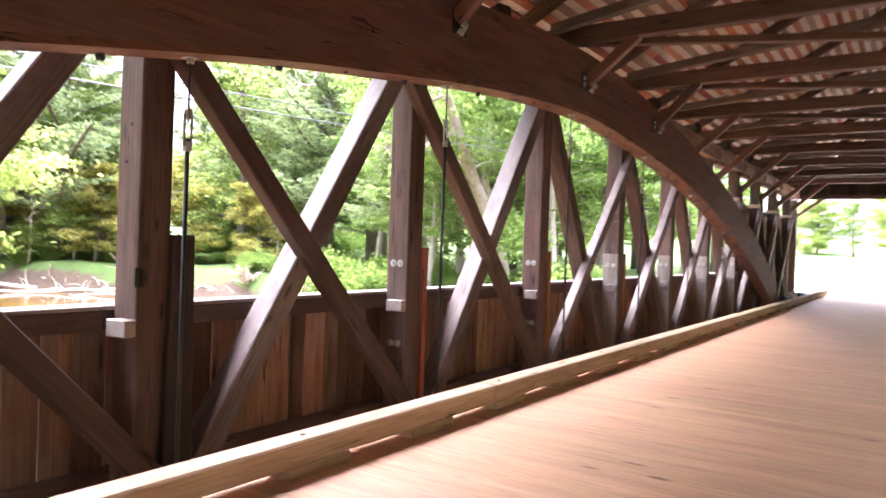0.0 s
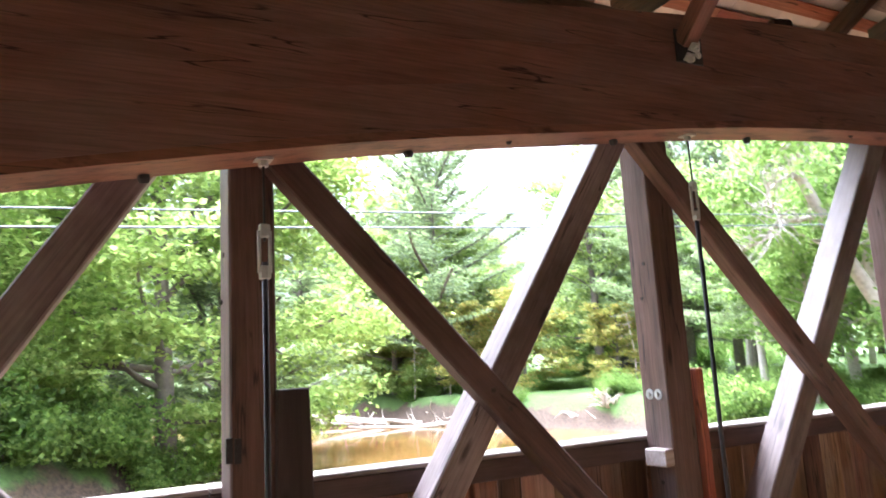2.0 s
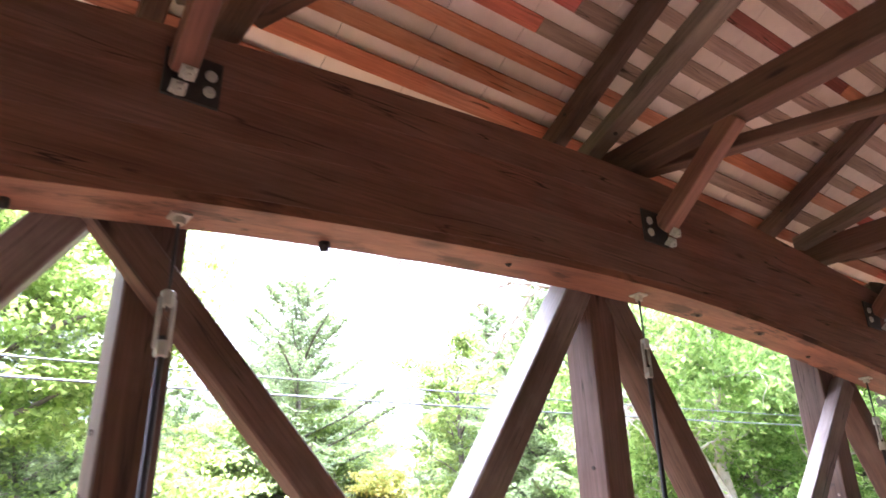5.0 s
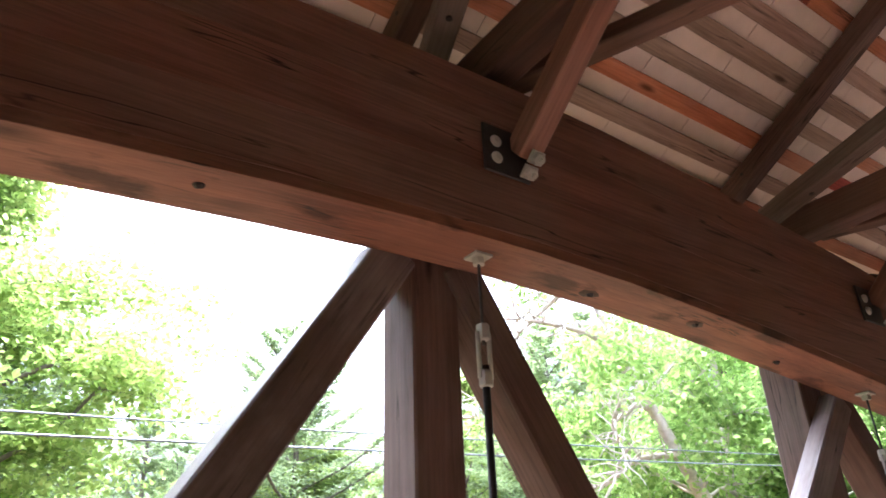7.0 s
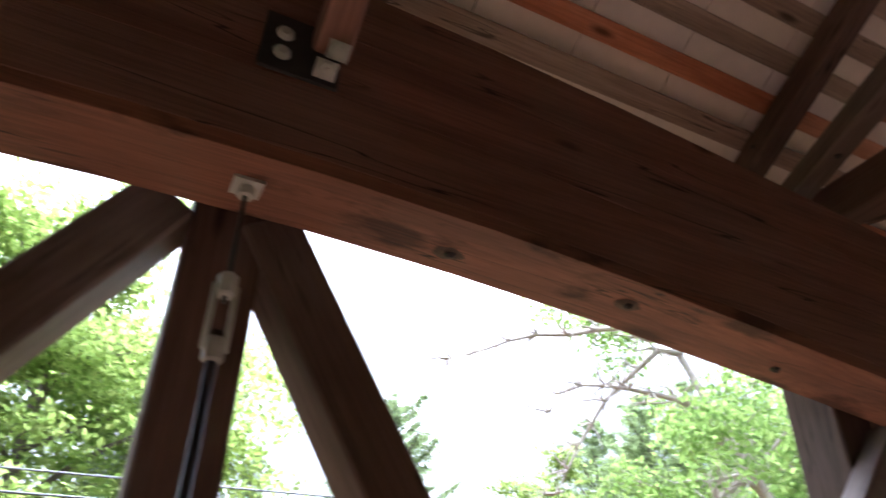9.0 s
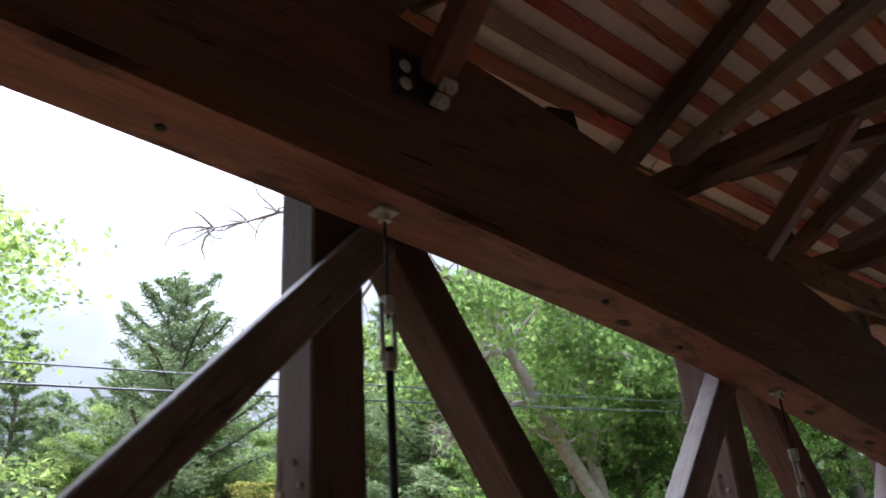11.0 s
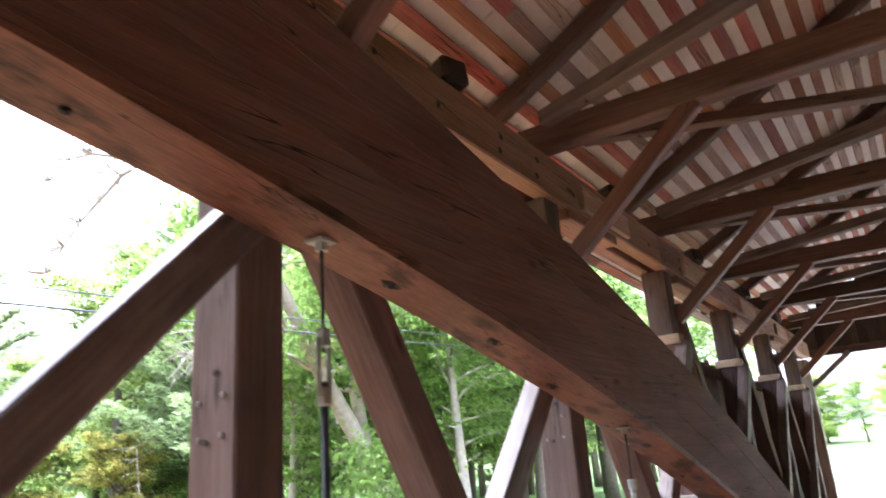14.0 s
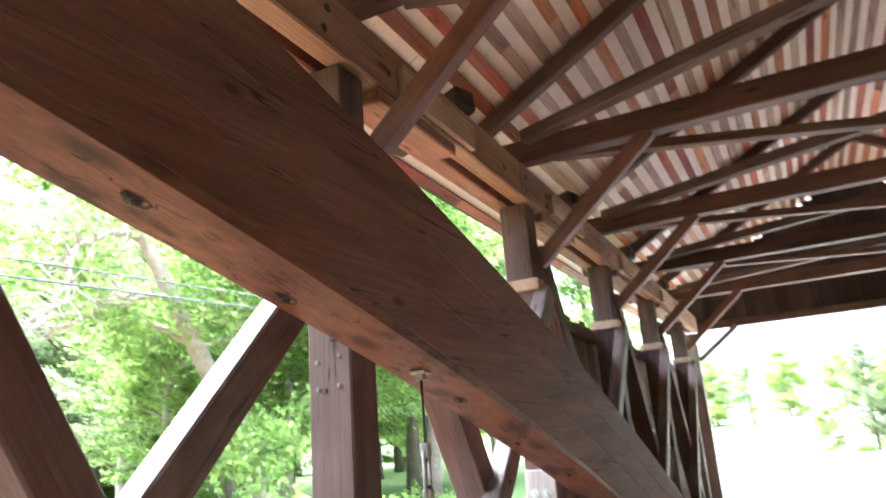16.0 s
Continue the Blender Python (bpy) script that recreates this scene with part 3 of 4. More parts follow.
# ---- parapets: vertical boards with a rail ----
for side, nm in ((1, "wall_north"), (-1, "wall_south")):
    wall = empty(nm, (8, mirror_y(0.7, side), 0.4), "low parapet of weathered brown vertical boards with a capped rail", "wall", kind="structure")
    random.seed(5 + side)
    x = -11.6
    while x < END:
        w = random.uniform(0.15, 0.26)
        high = 0.86
        if x > 18.2:
            high = 2.95 - max(0, x - 18.2) * 0.012 + random.uniform(-0.05, 0.04)
        gap = random.choice((0.003, 0.004, 0.006, 0.009)) if random.random() < 0.95 else 0.016
        timber("siding_board", (x + w / 2, mirror_y(0.735, side), -0.75), (x + w / 2, mirror_y(0.735, side), high), w - gap, 0.026, SIDING, wall, up=(0, 1, 0), c=0.003)
        x += w
    x = -11.6
    while x < END - 0.2:
        x1 = min(x + 5.72, END - 0.1) if x > 15 else min(x + 5.72, 18.2)
        if x > 18.1:
            break
        timber("top_rail", (x + 0.003, mirror_y(0.66, side), 0.82), (x1 - 0.003, mirror_y(0.66, side), 0.82), 0.11, 0.13, OLD, wall, c=0.006)
        # pale cap: the sky's reflection on the parapet top put into its colour
        timber("cap_board", (x + 0.003, mirror_y(0.69, side), 0.905), (x1 - 0.003, mirror_y(0.69, side), 0.905), 0.2, 0.03, GREY, wall, c=0.006)
        timber("girt", (x + 0.003, mirror_y(0.68, side), -0.42), (x1 - 0.003, mirror_y(0.68, side), -0.42), 0.08, 0.12, OLD, wall, c=0.006)
        x = x1
    for zz in (1.9, 2.75):
        timber("girt", (18.3, mirror_y(0.66, side), zz), (END - 0.1, mirror_y(0.66, side), zz), 0.08, 0.12, OLD, wall, c=0.006)

# ---- ties, lateral braces and rafters ----
SLOPE = 0.57
for i in range(FIRST, LAST + 1):
    x = i * P
    timber("tie_beam", (x + 0.16, 0.72, 4.17), (x + 0.16, 2 * MID - 0.72, 4.17), 0.17, 0.22, TIE, None, c=0.012,
           label="heavy brown tie beam across the bridge between the trusses", category="beam", group="tie beams")
    if i > FIRST:
        lat = timber("lateral_brace", (x - 0.02, 0.3, 4.25), (x - P + 0.14, 2 * MID - 0.3, 4.25), 0.13, 0.12, LATERAL, None, c=0.008,
               label="greyish lateral brace crossing overhead between tie beams", category="brace", group="lateral braces")
        thin = timber("lateral_brace", (x - P + 0.24, 0.1, 4.115), (x - 0.02, 2 * MID - 0.1, 4.115), 0.12, 0.09, TIE, None, c=0.008,
               label="thin brown lateral brace crossing below the other", category="brace", group="lateral braces")
        for f in (0.06, 0.5, 0.94):
            bm = bmesh.new()
            cx, cy = x - 0.02 - f * (P - 0.16), 0.3 + f * (2 * MID - 0.6)
            tube(bm, [(cx, cy, 4.192), (cx, cy, 4.183)], 0.016, 7)
            part("bolt_head", bm, IRON, lat, "dark bolt head")
            bm = bmesh.new()
            cx, cy = x - P + 0.24 + f * (P - 0.26), 0.1 + f * (2 * MID - 0.2)
            tube(bm, [(cx, cy, 4.072), (cx, cy, 4.064)], 0.014, 7)
            part("bolt_head", bm, IRON, thin, "dark bolt head")
    for side in (1, -1):
        e = 0.95
        z_at = lambda yy: 4.83 - SLOPE * yy - 0.1
        raf = timber("rafter", (x - 0.13, mirror_y(e, side), z_at(e)), (x - 0.13, MID, z_at(MID)), 0.13, 0.16, OLD, None, c=0.016,
                     label="rough brown rafter below the roof boards", category="rafter", group="rafters")
        for yy in (0.3, -0.9, -2.1):
            bm = bmesh.new()
            tube(bm, [(x - 0.196, mirror_y(yy, side), z_at(yy)), (x - 0.203, mirror_y(yy, side), z_at(yy))], 0.012, 7)
            part("nail_head", bm, IRON, raf, "rusty nail head")
# ridge and portal at the far end
portal = empty("portal_gable", (END + 0.3, MID, 4), "dark boarded gable over the bridge's open end", "gable", kind="structure")
y = 1.0
random.seed(9)
lap = 0.0
while y > 2 * MID - 1.0:
    w = random.uniform(0.18, 0.26)
    yc = y - w / 2
    lap = 0.028 - lap
    top = 4.78 - SLOPE * (yc if yc > MID else 2 * MID - yc)
    if top > 3.75:
        timber("gable_board", (END + 0.32 + lap, yc, 3.66), (END + 0.32 + lap, yc, top), w + 0.03, 0.024, DARKPLANK, portal, up=(1, 0, 0), c=0.003)
    y -= w
timber("portal_beam", (END + 0.25, 0.8, 3.72), (END + 0.25, 2 * MID - 0.8, 3.72), 0.1, 0.16, OLD, portal, c=0.008)
for side in (1, -1):
    for yy, lab in ((0.5, "end post"),):
        timber("end_post", (END + 0.15, mirror_y(yy, side), -0.3), (END + 0.15, mirror_y(yy, side), 3.6), 0.28, 0.2, GREY, None, up=(1, 0, 0), c=0.01,
               label="pale weathered end post at the bridge mouth", category="post", group="end posts")
        timber("knee_brace", (END + 0.15, mirror_y(0.36, side), 3.0), (END + 0.15, mirror_y(-0.5, side), 3.66), 0.11, 0.11, GREY, None, c=0.008,
               label="pale knee brace at the bridge mouth", category="brace", group="knee braces")

# ---- roof: ceiling in one mesh, roofing sheets above skip boards ----
def add_box(verts, faces, m, l, w, h):
    base = len(verts)
    for sx in (-1, 1):
        for sy in (-1, 1):
            for sz in (-1, 1):
                verts.append(m @ Vector((sx * l / 2, sy * w / 2, sz * h / 2)))
    for f in ((0, 1, 3, 2), (4, 6, 7, 5), (0, 4, 5, 1), (2, 3, 7, 6), (0, 2, 6, 4), (1, 5, 7, 3)):
        faces.append([base + k for k in f])


for side in (1, -1):
    roof = empty("ceiling", (8, mirror_y(-1.2, side), 5.5), "roof underside of red-brown and grey skip boards below pale roofing", "ceiling", kind="structure")
    random.seed(21 + side)
    s = -0.05
    yline = 1.35
    n_row = 0
    while yline > MID + 0.05:
        zz = 4.83 - SLOPE * yline
        x = -12.0
        x_end = END + 0.45
        while x < x_end:
            l = min(random.choice((2.86, 3.6, 4.2, 5.72)), x_end - x)
            mat = ROOFBOARD if random.random() < 0.62 else ROOFGREY
            up = Vector((0, SLOPE if side > 0 else -SLOPE, 1)).normalized()
            timber("roof_board", (x + 0.003, mirror_y(yline, side), zz + 0.012), (x + l - 0.003, mirror_y(yline, side), zz + 0.012), 0.112 + random.uniform(-0.01, 0.01), 0.024, mat, roof, up=up, c=0.003)
            x += l
        yline -= 0.2
        n_row += 1
    verts, faces = [], []
    x = -12.203
    while x < END + 0.6:
        a = Vector((x, mirror_y(1.4, side), 4.83 - SLOPE * 1.4 + 0.034))
        b = Vector((x, MID, 4.83 - SLOPE * MID + 0.034))
        m = place_between(a, b, (0, 0, 1))
        m.translation += Vector((0.285, 0, 0))
        add_box(verts, faces, m, (b - a).length, 0.564, 0.008)
        x += 0.57
    me = bpy.data.meshes.new("roofing_sheet")
    me.from_pydata([tuple(v) for v in verts], [], faces)
    me.materials.append(SHEET)
    sheets = new("roofing_sheet", me)
    attach(sheets, roof, Matrix.Identity(4))
    tagged(sheets, "pale roofing strips with dark seams", kind="stuff")
    # the dark roof skin outside
    verts, faces = [], []
    a = Vector((8, mirror_y(1.45, side), 4.83 - SLOPE * 1.45 + 0.06))
    b = Vector((8, MID, 4.83 - SLOPE * MID + 0.06))
    add_box(verts, faces, place_between(a, b), (b - a).length, 41.0, 0.012)
    me = bpy.data.meshes.new("roof_skin")
    me.from_pydata([tuple(v) for v in verts], [], faces)
    me.materials.append(IRON)
    skin = new("roof_skin", me)
    attach(skin, roof, Matrix.Identity(4))

# closing boards behind the start
back = empty("wall_west", (-12.3, MID, 2), "plain boarded end of the bridge behind the walk", "wall", kind="structure")
random.seed(31)
y = 1.0
while y > 2 * MID - 1.0:
    yc = y - 0.13
    top = 4.75 - SLOPE * (yc if yc > MID else 2 * MID - yc)
    timber("gable_board", (-12.3, yc, 3.4), (-12.3, yc, top), 0.254, 0.026, SIDING, back, up=(1, 0, 0), c=0.003)
    y -= 0.26

# ---- river valley: one sheet of ground ----
RIVER = [(-300, -70), (-60, -44), (-20, -26), (2, -11), (6, 0), (10, 18), (15.5, 38), (10.5, 60), (-14, 84), (-70, 96), (-300, 110)]


def river_distance(x, y):
    best = 1e9
    for (ax, ay), (bx, by) in zip(RIVER, RIVER[1:]):
        dx, dy = bx - ax, by - ay
        t = np.clip(((x - ax) * dx + (y - ay) * dy) / (dx * dx + dy * dy), 0, 1)
        best = np.minimum(best, np.hypot(x - ax - t * dx, y - ay - t * dy))
    return best


WATER = -3.4


def smooth(a, b, v):
    t = np.clip((v - a) / (b - a), 0, 1)
    return t * t * (3 - 2 * t)


def ground_height(x, y):
    d = river_distance(x, y)
    wob = 0.8 * np.sin(x * 0.31 + 0.7 * np.sin(y * 0.23)) + 0.6 * np.sin(y * 0.43 + x * 0.11)
    # the inner bank of the bend lies nearer to the stream's middle
    middle = np.interp(y, (0, 18, 38, 60), (6, 10, 15.5, 10.5))
    d = d + wob + 3.2 * smooth(0, 6, middle - x) * (1 - smooth(58, 74, y)) * smooth(6, 18, y)
    bank = -5.2 + 1.55 * smooth(6, 15.2, d) + 2.45 * smooth(15.2, 17.4, d)
    hill = 1.2 * smooth(17, 60, d) + 0.12 * np.sin(x * 0.7) * np.sin(y * 0.61)
    road = smooth(26.8, 28.2, x) * (1 - smooth(5, 13, np.abs(y - MID)))
    z = bank + hill * (d > 13)
    z = z * (1 - road) + (-0.02) * road
    flat = smooth(30, 48, x) * (1 - smooth(30, 60, np.abs(y - MID)))
    z = z * (1 - flat) + 0.0 * flat
    return z + 10 * smooth(120, 320, np.hypot(x - 8, y))


def ground_sheet():
    axis = np.concatenate([-np.geomspace(1600, 75, 14), np.arange(-72, 96, 1.0), np.geomspace(97, 1600, 14)])
    gx, gy = np.meshgrid(axis, axis, indexing="ij")
    gz = ground_height(gx, gy)
    n = len(axis)
    verts = np.stack([gx, gy, gz], -1).reshape(-1, 3)
    q = np.arange(n * n).reshape(n, n)
    faces = np.stack([q[:-1, :-1], q[1:, :-1], q[1:, 1:], q[:-1, 1:]], -1).reshape(-1, 4)
    me = bpy.data.meshes.new("ground")
    me.from_pydata(verts.tolist(), [], faces.tolist())
    me.polygons.foreach_set("use_smooth", [True] * len(faces))
    m, nt, sh_, _ = node_material("bank_ground")
    geo = nt.nodes.new("ShaderNodeNewGeometry")
    pos = geo.outputs["Position"]
    n1 = noise_node(nt, pos, 0.35, 6.0)
    n2 = noise_node(nt, pos, 6.0, 6.0)
    grass = ramp(nt, [(0.3, (0.035, 0.07, 0.014)), (0.7, (0.1, 0.16, 0.035))])
    nt.links.new(mix(nt, 0.5, n1.outputs["Fac"], n2.outputs["Fac"]), grass.inputs["Fac"])
    sand = ramp(nt, [(0.3, (0.03, 0.02, 0.012)), (0.7, (0.11, 0.068, 0.044))])
    nt.links.new(n2.outputs["Fac"], sand.inputs["Fac"])
    sep = nt.nodes.new("ShaderNodeSeparateXYZ")
    nt.links.new(pos, sep.inputs[0])
    hz = nt.nodes.new("ShaderNodeMath")
    hz.operation = "MULTIPLY_ADD"
    nt.links.new(n1.outputs["Fac"], hz.inputs[0])
    hz.inputs[1].default_value = 4.0
    nt.links.new(sep.outputs["Z"], hz.inputs[2])
    lv = nt.nodes.new("ShaderNodeMapRange")
    lv.inputs["From Min"].default_value, lv.inputs["From Max"].default_value = -0.35, 0.05
    nt.links.new(hz.outputs[0], lv.inputs["Value"])
    col = mix(nt, lv.outputs[0], sand.outputs["Color"], grass.outputs["Color"])
    gravel = ramp(nt, [(0.3, (0.3, 0.27, 0.23)), (0.7, (0.46, 0.42, 0.36))])
    nt.links.new(n2.outputs["Fac"], gravel.inputs["Fac"])
    gx_ = nt.nodes.new("ShaderNodeMapRange")
    gx_.inputs["From Min"].default_value, gx_.inputs["From Max"].default_value = 27.0, 30.0
    nt.links.new(sep.outputs["X"], gx_.inputs["Value"])
    gy_ = nt.nodes.new("ShaderNodeMapRange")
    gy_.inputs["From Min"].default_value, gy_.inputs["From Max"].default_value = 9.0, 3.0
    nt.links.new(sep.outputs["Y"], gy_.inputs["Value"])
    both = nt.nodes.new("ShaderNodeMath")
    both.operation = "MULTIPLY"
    nt.links.new(gx_.outputs[0], both.inputs[0])
    nt.links.new(gy_.outputs[0], both.inputs[1])
    col = mix(nt, both.outputs[0], col, gravel.outputs["Color"])
    nt.links.new(col, sh_.inputs["Base Color"])
    sh_.inputs["Roughness"].default_value = 0.95
    bump(nt, sh_, n2.outputs["Fac"], 0.8, 0.1)
    me.materials.append(m)
    tagged(new("ground", me), "grassy river bank with bare brown earth at the water", "ground", kind="structure")


ground_sheet()


def water_sheet():
    me = bpy.data.meshes.new("water")
    me.from_pydata([(-400, -400, WATER), (60, -400, WATER), (60, 140, WATER), (-400, 140, WATER)], [], [(0, 1, 2, 3)])
    m, nt, sh_, _ = node_material("river_water")
    geo = nt.nodes.new("ShaderNodeNewGeometry")
    n = noise_node(nt, geo.outputs["Position"], 0.12, 3.0)
    r = ramp(nt, [(0.35, (0.07, 0.036, 0.01)), (0.65, (0.15, 0.08, 0.025))])
    nt.links.new(n.outputs["Fac"], r.inputs["Fac"])
    nt.links.new(r.outputs["Color"], sh_.inputs["Base Color"])
    sh_.inputs["Roughness"].default_value = 0.06
    sh_.inputs["IOR"].default_value = 1.33
    n2 = noise_node(nt, scaled(nt, geo.outputs["Position"], (1.0, 0.6, 1.0)), 2.2, 3.0)
    bump(nt, sh_, n2.outputs["Fac"], 0.12, 0.05)
    me.materials.append(m)
    tagged(new("water", me), "shallow brown tea-coloured river under the bridge", "river", kind="structure")


water_sheet()


# ---- trees ----
def leaf_mesh(centres, normals, size, rng, long=1.5, flat=0.0):
    """Many small folded leaves, one island each."""
    n = len(centres)
    a = rng.normal(size=(n, 3)) + 0.6 * normals
    a /= np.linalg.norm(a, axis=1)[:, None]
    b = np.cross(a, rng.normal(size=(n, 3)))
    b[:, 2] *= 1.0 - flat
    b /= np.linalg.norm(b, axis=1)[:, None]
    c = np.cross(a, b)
    c /= np.linalg.norm(c, axis=1)[:, None]
    s = (size * rng.uniform(0.6, 1.35, n))[:, None]
    pts = np.stack([centres - b * s * long * 0.5, centres + c * s * 0.45 + a * s * 0.12, centres + b * s * long * 0.5, centres - c * s * 0.45 + a * s * 0.12], 1)
    faces = np.arange(n * 4).reshape(n, 4)
    return pts.reshape(-1, 3), faces


def crown_part(centres, normals, size, mat, parent, rng, long=1.5, label="", name="crown", flat=0.0):
    v, f = leaf_mesh(centres, normals, size, rng, long, flat)
    me = bpy.data.meshes.new(name)
    me.from_pydata(v.tolist(), [], f.tolist())
    me.materials.append(mat)
    ob = new(name, me)
    ob.parent = parent
    return tagged(ob, label, kind="stuff")


def branch_path(start, heading, rise, length, rng, droop=0.0, steps=7, wig=0.12):
    pts = [np.array(start, float)]
    d = np.array([math.cos(heading) * math.cos(rise), math.sin(heading) * math.cos(rise), math.sin(rise)])
    for k in range(steps):
        d = d + rng.normal(size=3) * wig + np.array([0, 0, -droop / steps])
        d /= np.linalg.norm(d)
        pts.append(pts[-1] + d * length / steps)
    return pts


def tree_base(name, label, group):
    ob = new(name)
    ob.empty_display_size = 0.5
    return tagged(ob, label, "tree", group)


def limb_part(bm, mat, parent, name):
    me = bpy.data.meshes.new(name)
    for f in bm.faces:
        f.smooth = True
    bm.to_mesh(me)
    bm.free()
    me.materials.append(mat)
    ob = new(name, me)
    ob.parent = parent
    return ob


def broadleaf(name, label, group, seed, height, radius, leaves, size, mat, bark=None, low=0.18, lean=(0, 0), gaps=0.35):
    rng = np.random.default_rng(seed)
    base = tree_base(name, label, group)
    bm = bmesh.new()
    n = 9
    spine = []
    for k in range(n + 1):
        t = k / n
        spine.append((lean[0] * t + 0.25 * math.sin(3 * t + seed), lean[1] * t + 0.25 * math.cos(2.3 * t + seed), height * 0.86 * t - 0.3 * (k == 0)))
    tube(bm, spine, [0.028 * height * (1 - 0.85 * k / n) * 0.75 for k in range(n + 1)], 9)
    limb_part(bm, bark or BARK, base, "trunk")
    bm = bmesh.new()
    ends = []
    limbs = int(16 + height * 0.7)
    for j in range(limbs):
        t = low + (0.97 - low) * (j + rng.uniform(0, 0.8)) / limbs
        k = min(int(t * n), n - 1)
        f = t * n - k
        s = np.array(spine[k]) * (1 - f) + np.array(spine[k + 1]) * f
        prof = math.sin(math.pi * min(1, 0.28 + 0.72 * (t - low) / (1 - low))) ** 0.7
        ln = radius * (0.5 + 0.5 * prof) * rng.uniform(0.65, 1.15)
        head = j * 2.4 + rng.uniform(-0.5, 0.5)
        path = branch_path(s, head, 0.25 + 0.75 * t + rng.uniform(-0.2, 0.2), ln, rng, 0.35)
        tube(bm, path, [0.016 * ln * (1 - 0.8 * i / 7) + 0.01 for i in range(8)], 6, cap=False)
        for q in range(2, 8):
            for _ in range(3):
                sub = branch_path(path[q], head + rng.uniform(-1.4, 1.4), rng.uniform(-0.3, 0.7), ln * rng.uniform(0.15, 0.38), rng, 0.3, 3)
                if q > 3:
                    tube(bm, sub, [0.012, 0.009, 0.007, 0.004], 4, cap=False)
                ends.append(sub[-1])
                ends.append(sub[-2])
    limb_part(bm, bark or BARK, base, "bough")
    ends = np.array(ends)
    keep = rng.uniform(size=len(ends)) > gaps * 0.5
    ends = ends[keep]
    pick = rng.integers(0, len(ends), leaves)
    spread = radius * 0.085
    off = rng.normal(size=(leaves, 3)) * np.array([spread * 1.15, spread * 1.15, spread * 0.24])
    c = ends[pick] + off
    crown_part(c, np.tile([0, 0, 2.6], (leaves, 1)), size, mat, base, rng, 1.25)
    return base


def conifer(name, label, group, seed, height, radius, tufts, mat=None, bare=0.15, size=0.3):
    rng = np.random.default_rng(seed)
    base = tree_base(name, label, group)
    bm = bmesh.new()
    tube(bm, [(0, 0, -0.3), (0.1, 0, height * 0.4), (0, 0.08, height * 0.8), (0, 0, height)], [0.017 * height, 0.012 * height, 0.005 * height, 0.01], 8)
    limb_part(bm, BARK, base, "trunk")
    bm = bmesh.new()
    cs, ns = [], []
    z = height * bare
    while z < height * 0.985:
        t = (z - height * bare) / (height * (1 - bare))
        k = rng.integers(4, 7)
        turn = rng.uniform(0, 6.28)
        for j in range(k):
            ln = radius * ((1 - t) ** 0.62 * 0.95 + 0.05) * rng.uniform(0.6, 1.15)
            head = turn + 6.283 * j / k + rng.uniform(-0.3, 0.3)
            path = branch_path((0, 0, z), head, 0.2 + 0.5 * t, ln, rng, -0.1, 6, 0.06)
            tube(bm, path, [0.012 * ln + 0.012 - 0.0016 * i for i in range(7)], 4, cap=False)
            m = max(8, int(tufts * ln / radius))
            u = rng.uniform(0.1, 1.0, m) ** 0.65 * 6
            i0 = np.minimum(u.astype(int), 5)
            pp = np.array(path)
            c = pp[i0] * (1 - (u - i0))[:, None] + pp[i0 + 1] * (u - i0)[:, None]
            side = np.array([-math.sin(head), math.cos(head), 0])
            # side twigs spread flat from the limb; needle sprays gather on them
            twig = np.round(rng.normal(size=m) * 2.2) / 2.2
            wide = 0.17 * ln * (1.1 - 0.6 * u / 6)
            c = c + side * (twig * wide)[:, None] + rng.normal(size=(m, 3)) * np.array([0.16, 0.16, 0.07])
            c[:, 2] -= 0.05 * np.abs(twig) * ln * 0.4
            cs.append(c)
            ns.append(np.tile([0, 0, 1.2], (m, 1)))
        z += height * rng.uniform(0.042, 0.066)
    limb_part(bm, BARK, base, "bough")
    crown_part(np.concatenate(cs), np.concatenate(ns), size, mat or NEEDLE, base, rng, 4.2, flat=0.55)
    return base


def put(ob, x, y, turn=0.0, scale=1.0, sink=0.1):
    z = float(ground_height(np.array([x], float), np.array([y], float))[0])
    ob.matrix_basis = pose(x, y, z - sink, 0, 0, turn) @ Matrix.Scale(scale, 4)
    return ob


def again(ob, x, y, turn, scale):
    z = float(ground_height(np.array([x], float), np.array([y], float))[0])
    c = copy_thing(ob, Matrix.Identity(4))
    c.matrix_basis = pose(x, y, z - 0.1, 0, 0, turn) @ Matrix.Scale(scale, 4)
    return c


maple = put(broadleaf("maple_tree", "broad bright green maple leaning over the river", "bank maples", 3, 19, 7.7, 96000, 0.19, LEAF, low=0.06), 3.0, 34, 40, 1.37)
small_maple = put(broadleaf("maple_tree", "slim bright green young maple on the bank", "young maples", 8, 15, 4.0, 11000, 0.2, LEAF, low=0.15, gaps=0.7), 42.3, 50, 10, 1.5)
yellow = put(broadleaf("yellow_tree", "small yellow-green leafed tree on the bank", "yellow trees", 12, 8.5, 3.6, 14000, 0.2, LEAFY, low=0.1), 31, 54, 0)
pine = put(conifer("pine_tree", "tall dark green white pine with layered limbs", "tall pines", 5, 28, 12.0, 760, size=0.14), 31.0, 60, 0, 1.03)
spruce = put(conifer("pine_tree", "narrow dark pine behind the river bank", "narrow pines", 6, 24, 5.4, 400, size=0.13), 21.5, 75, 0, 1.1)

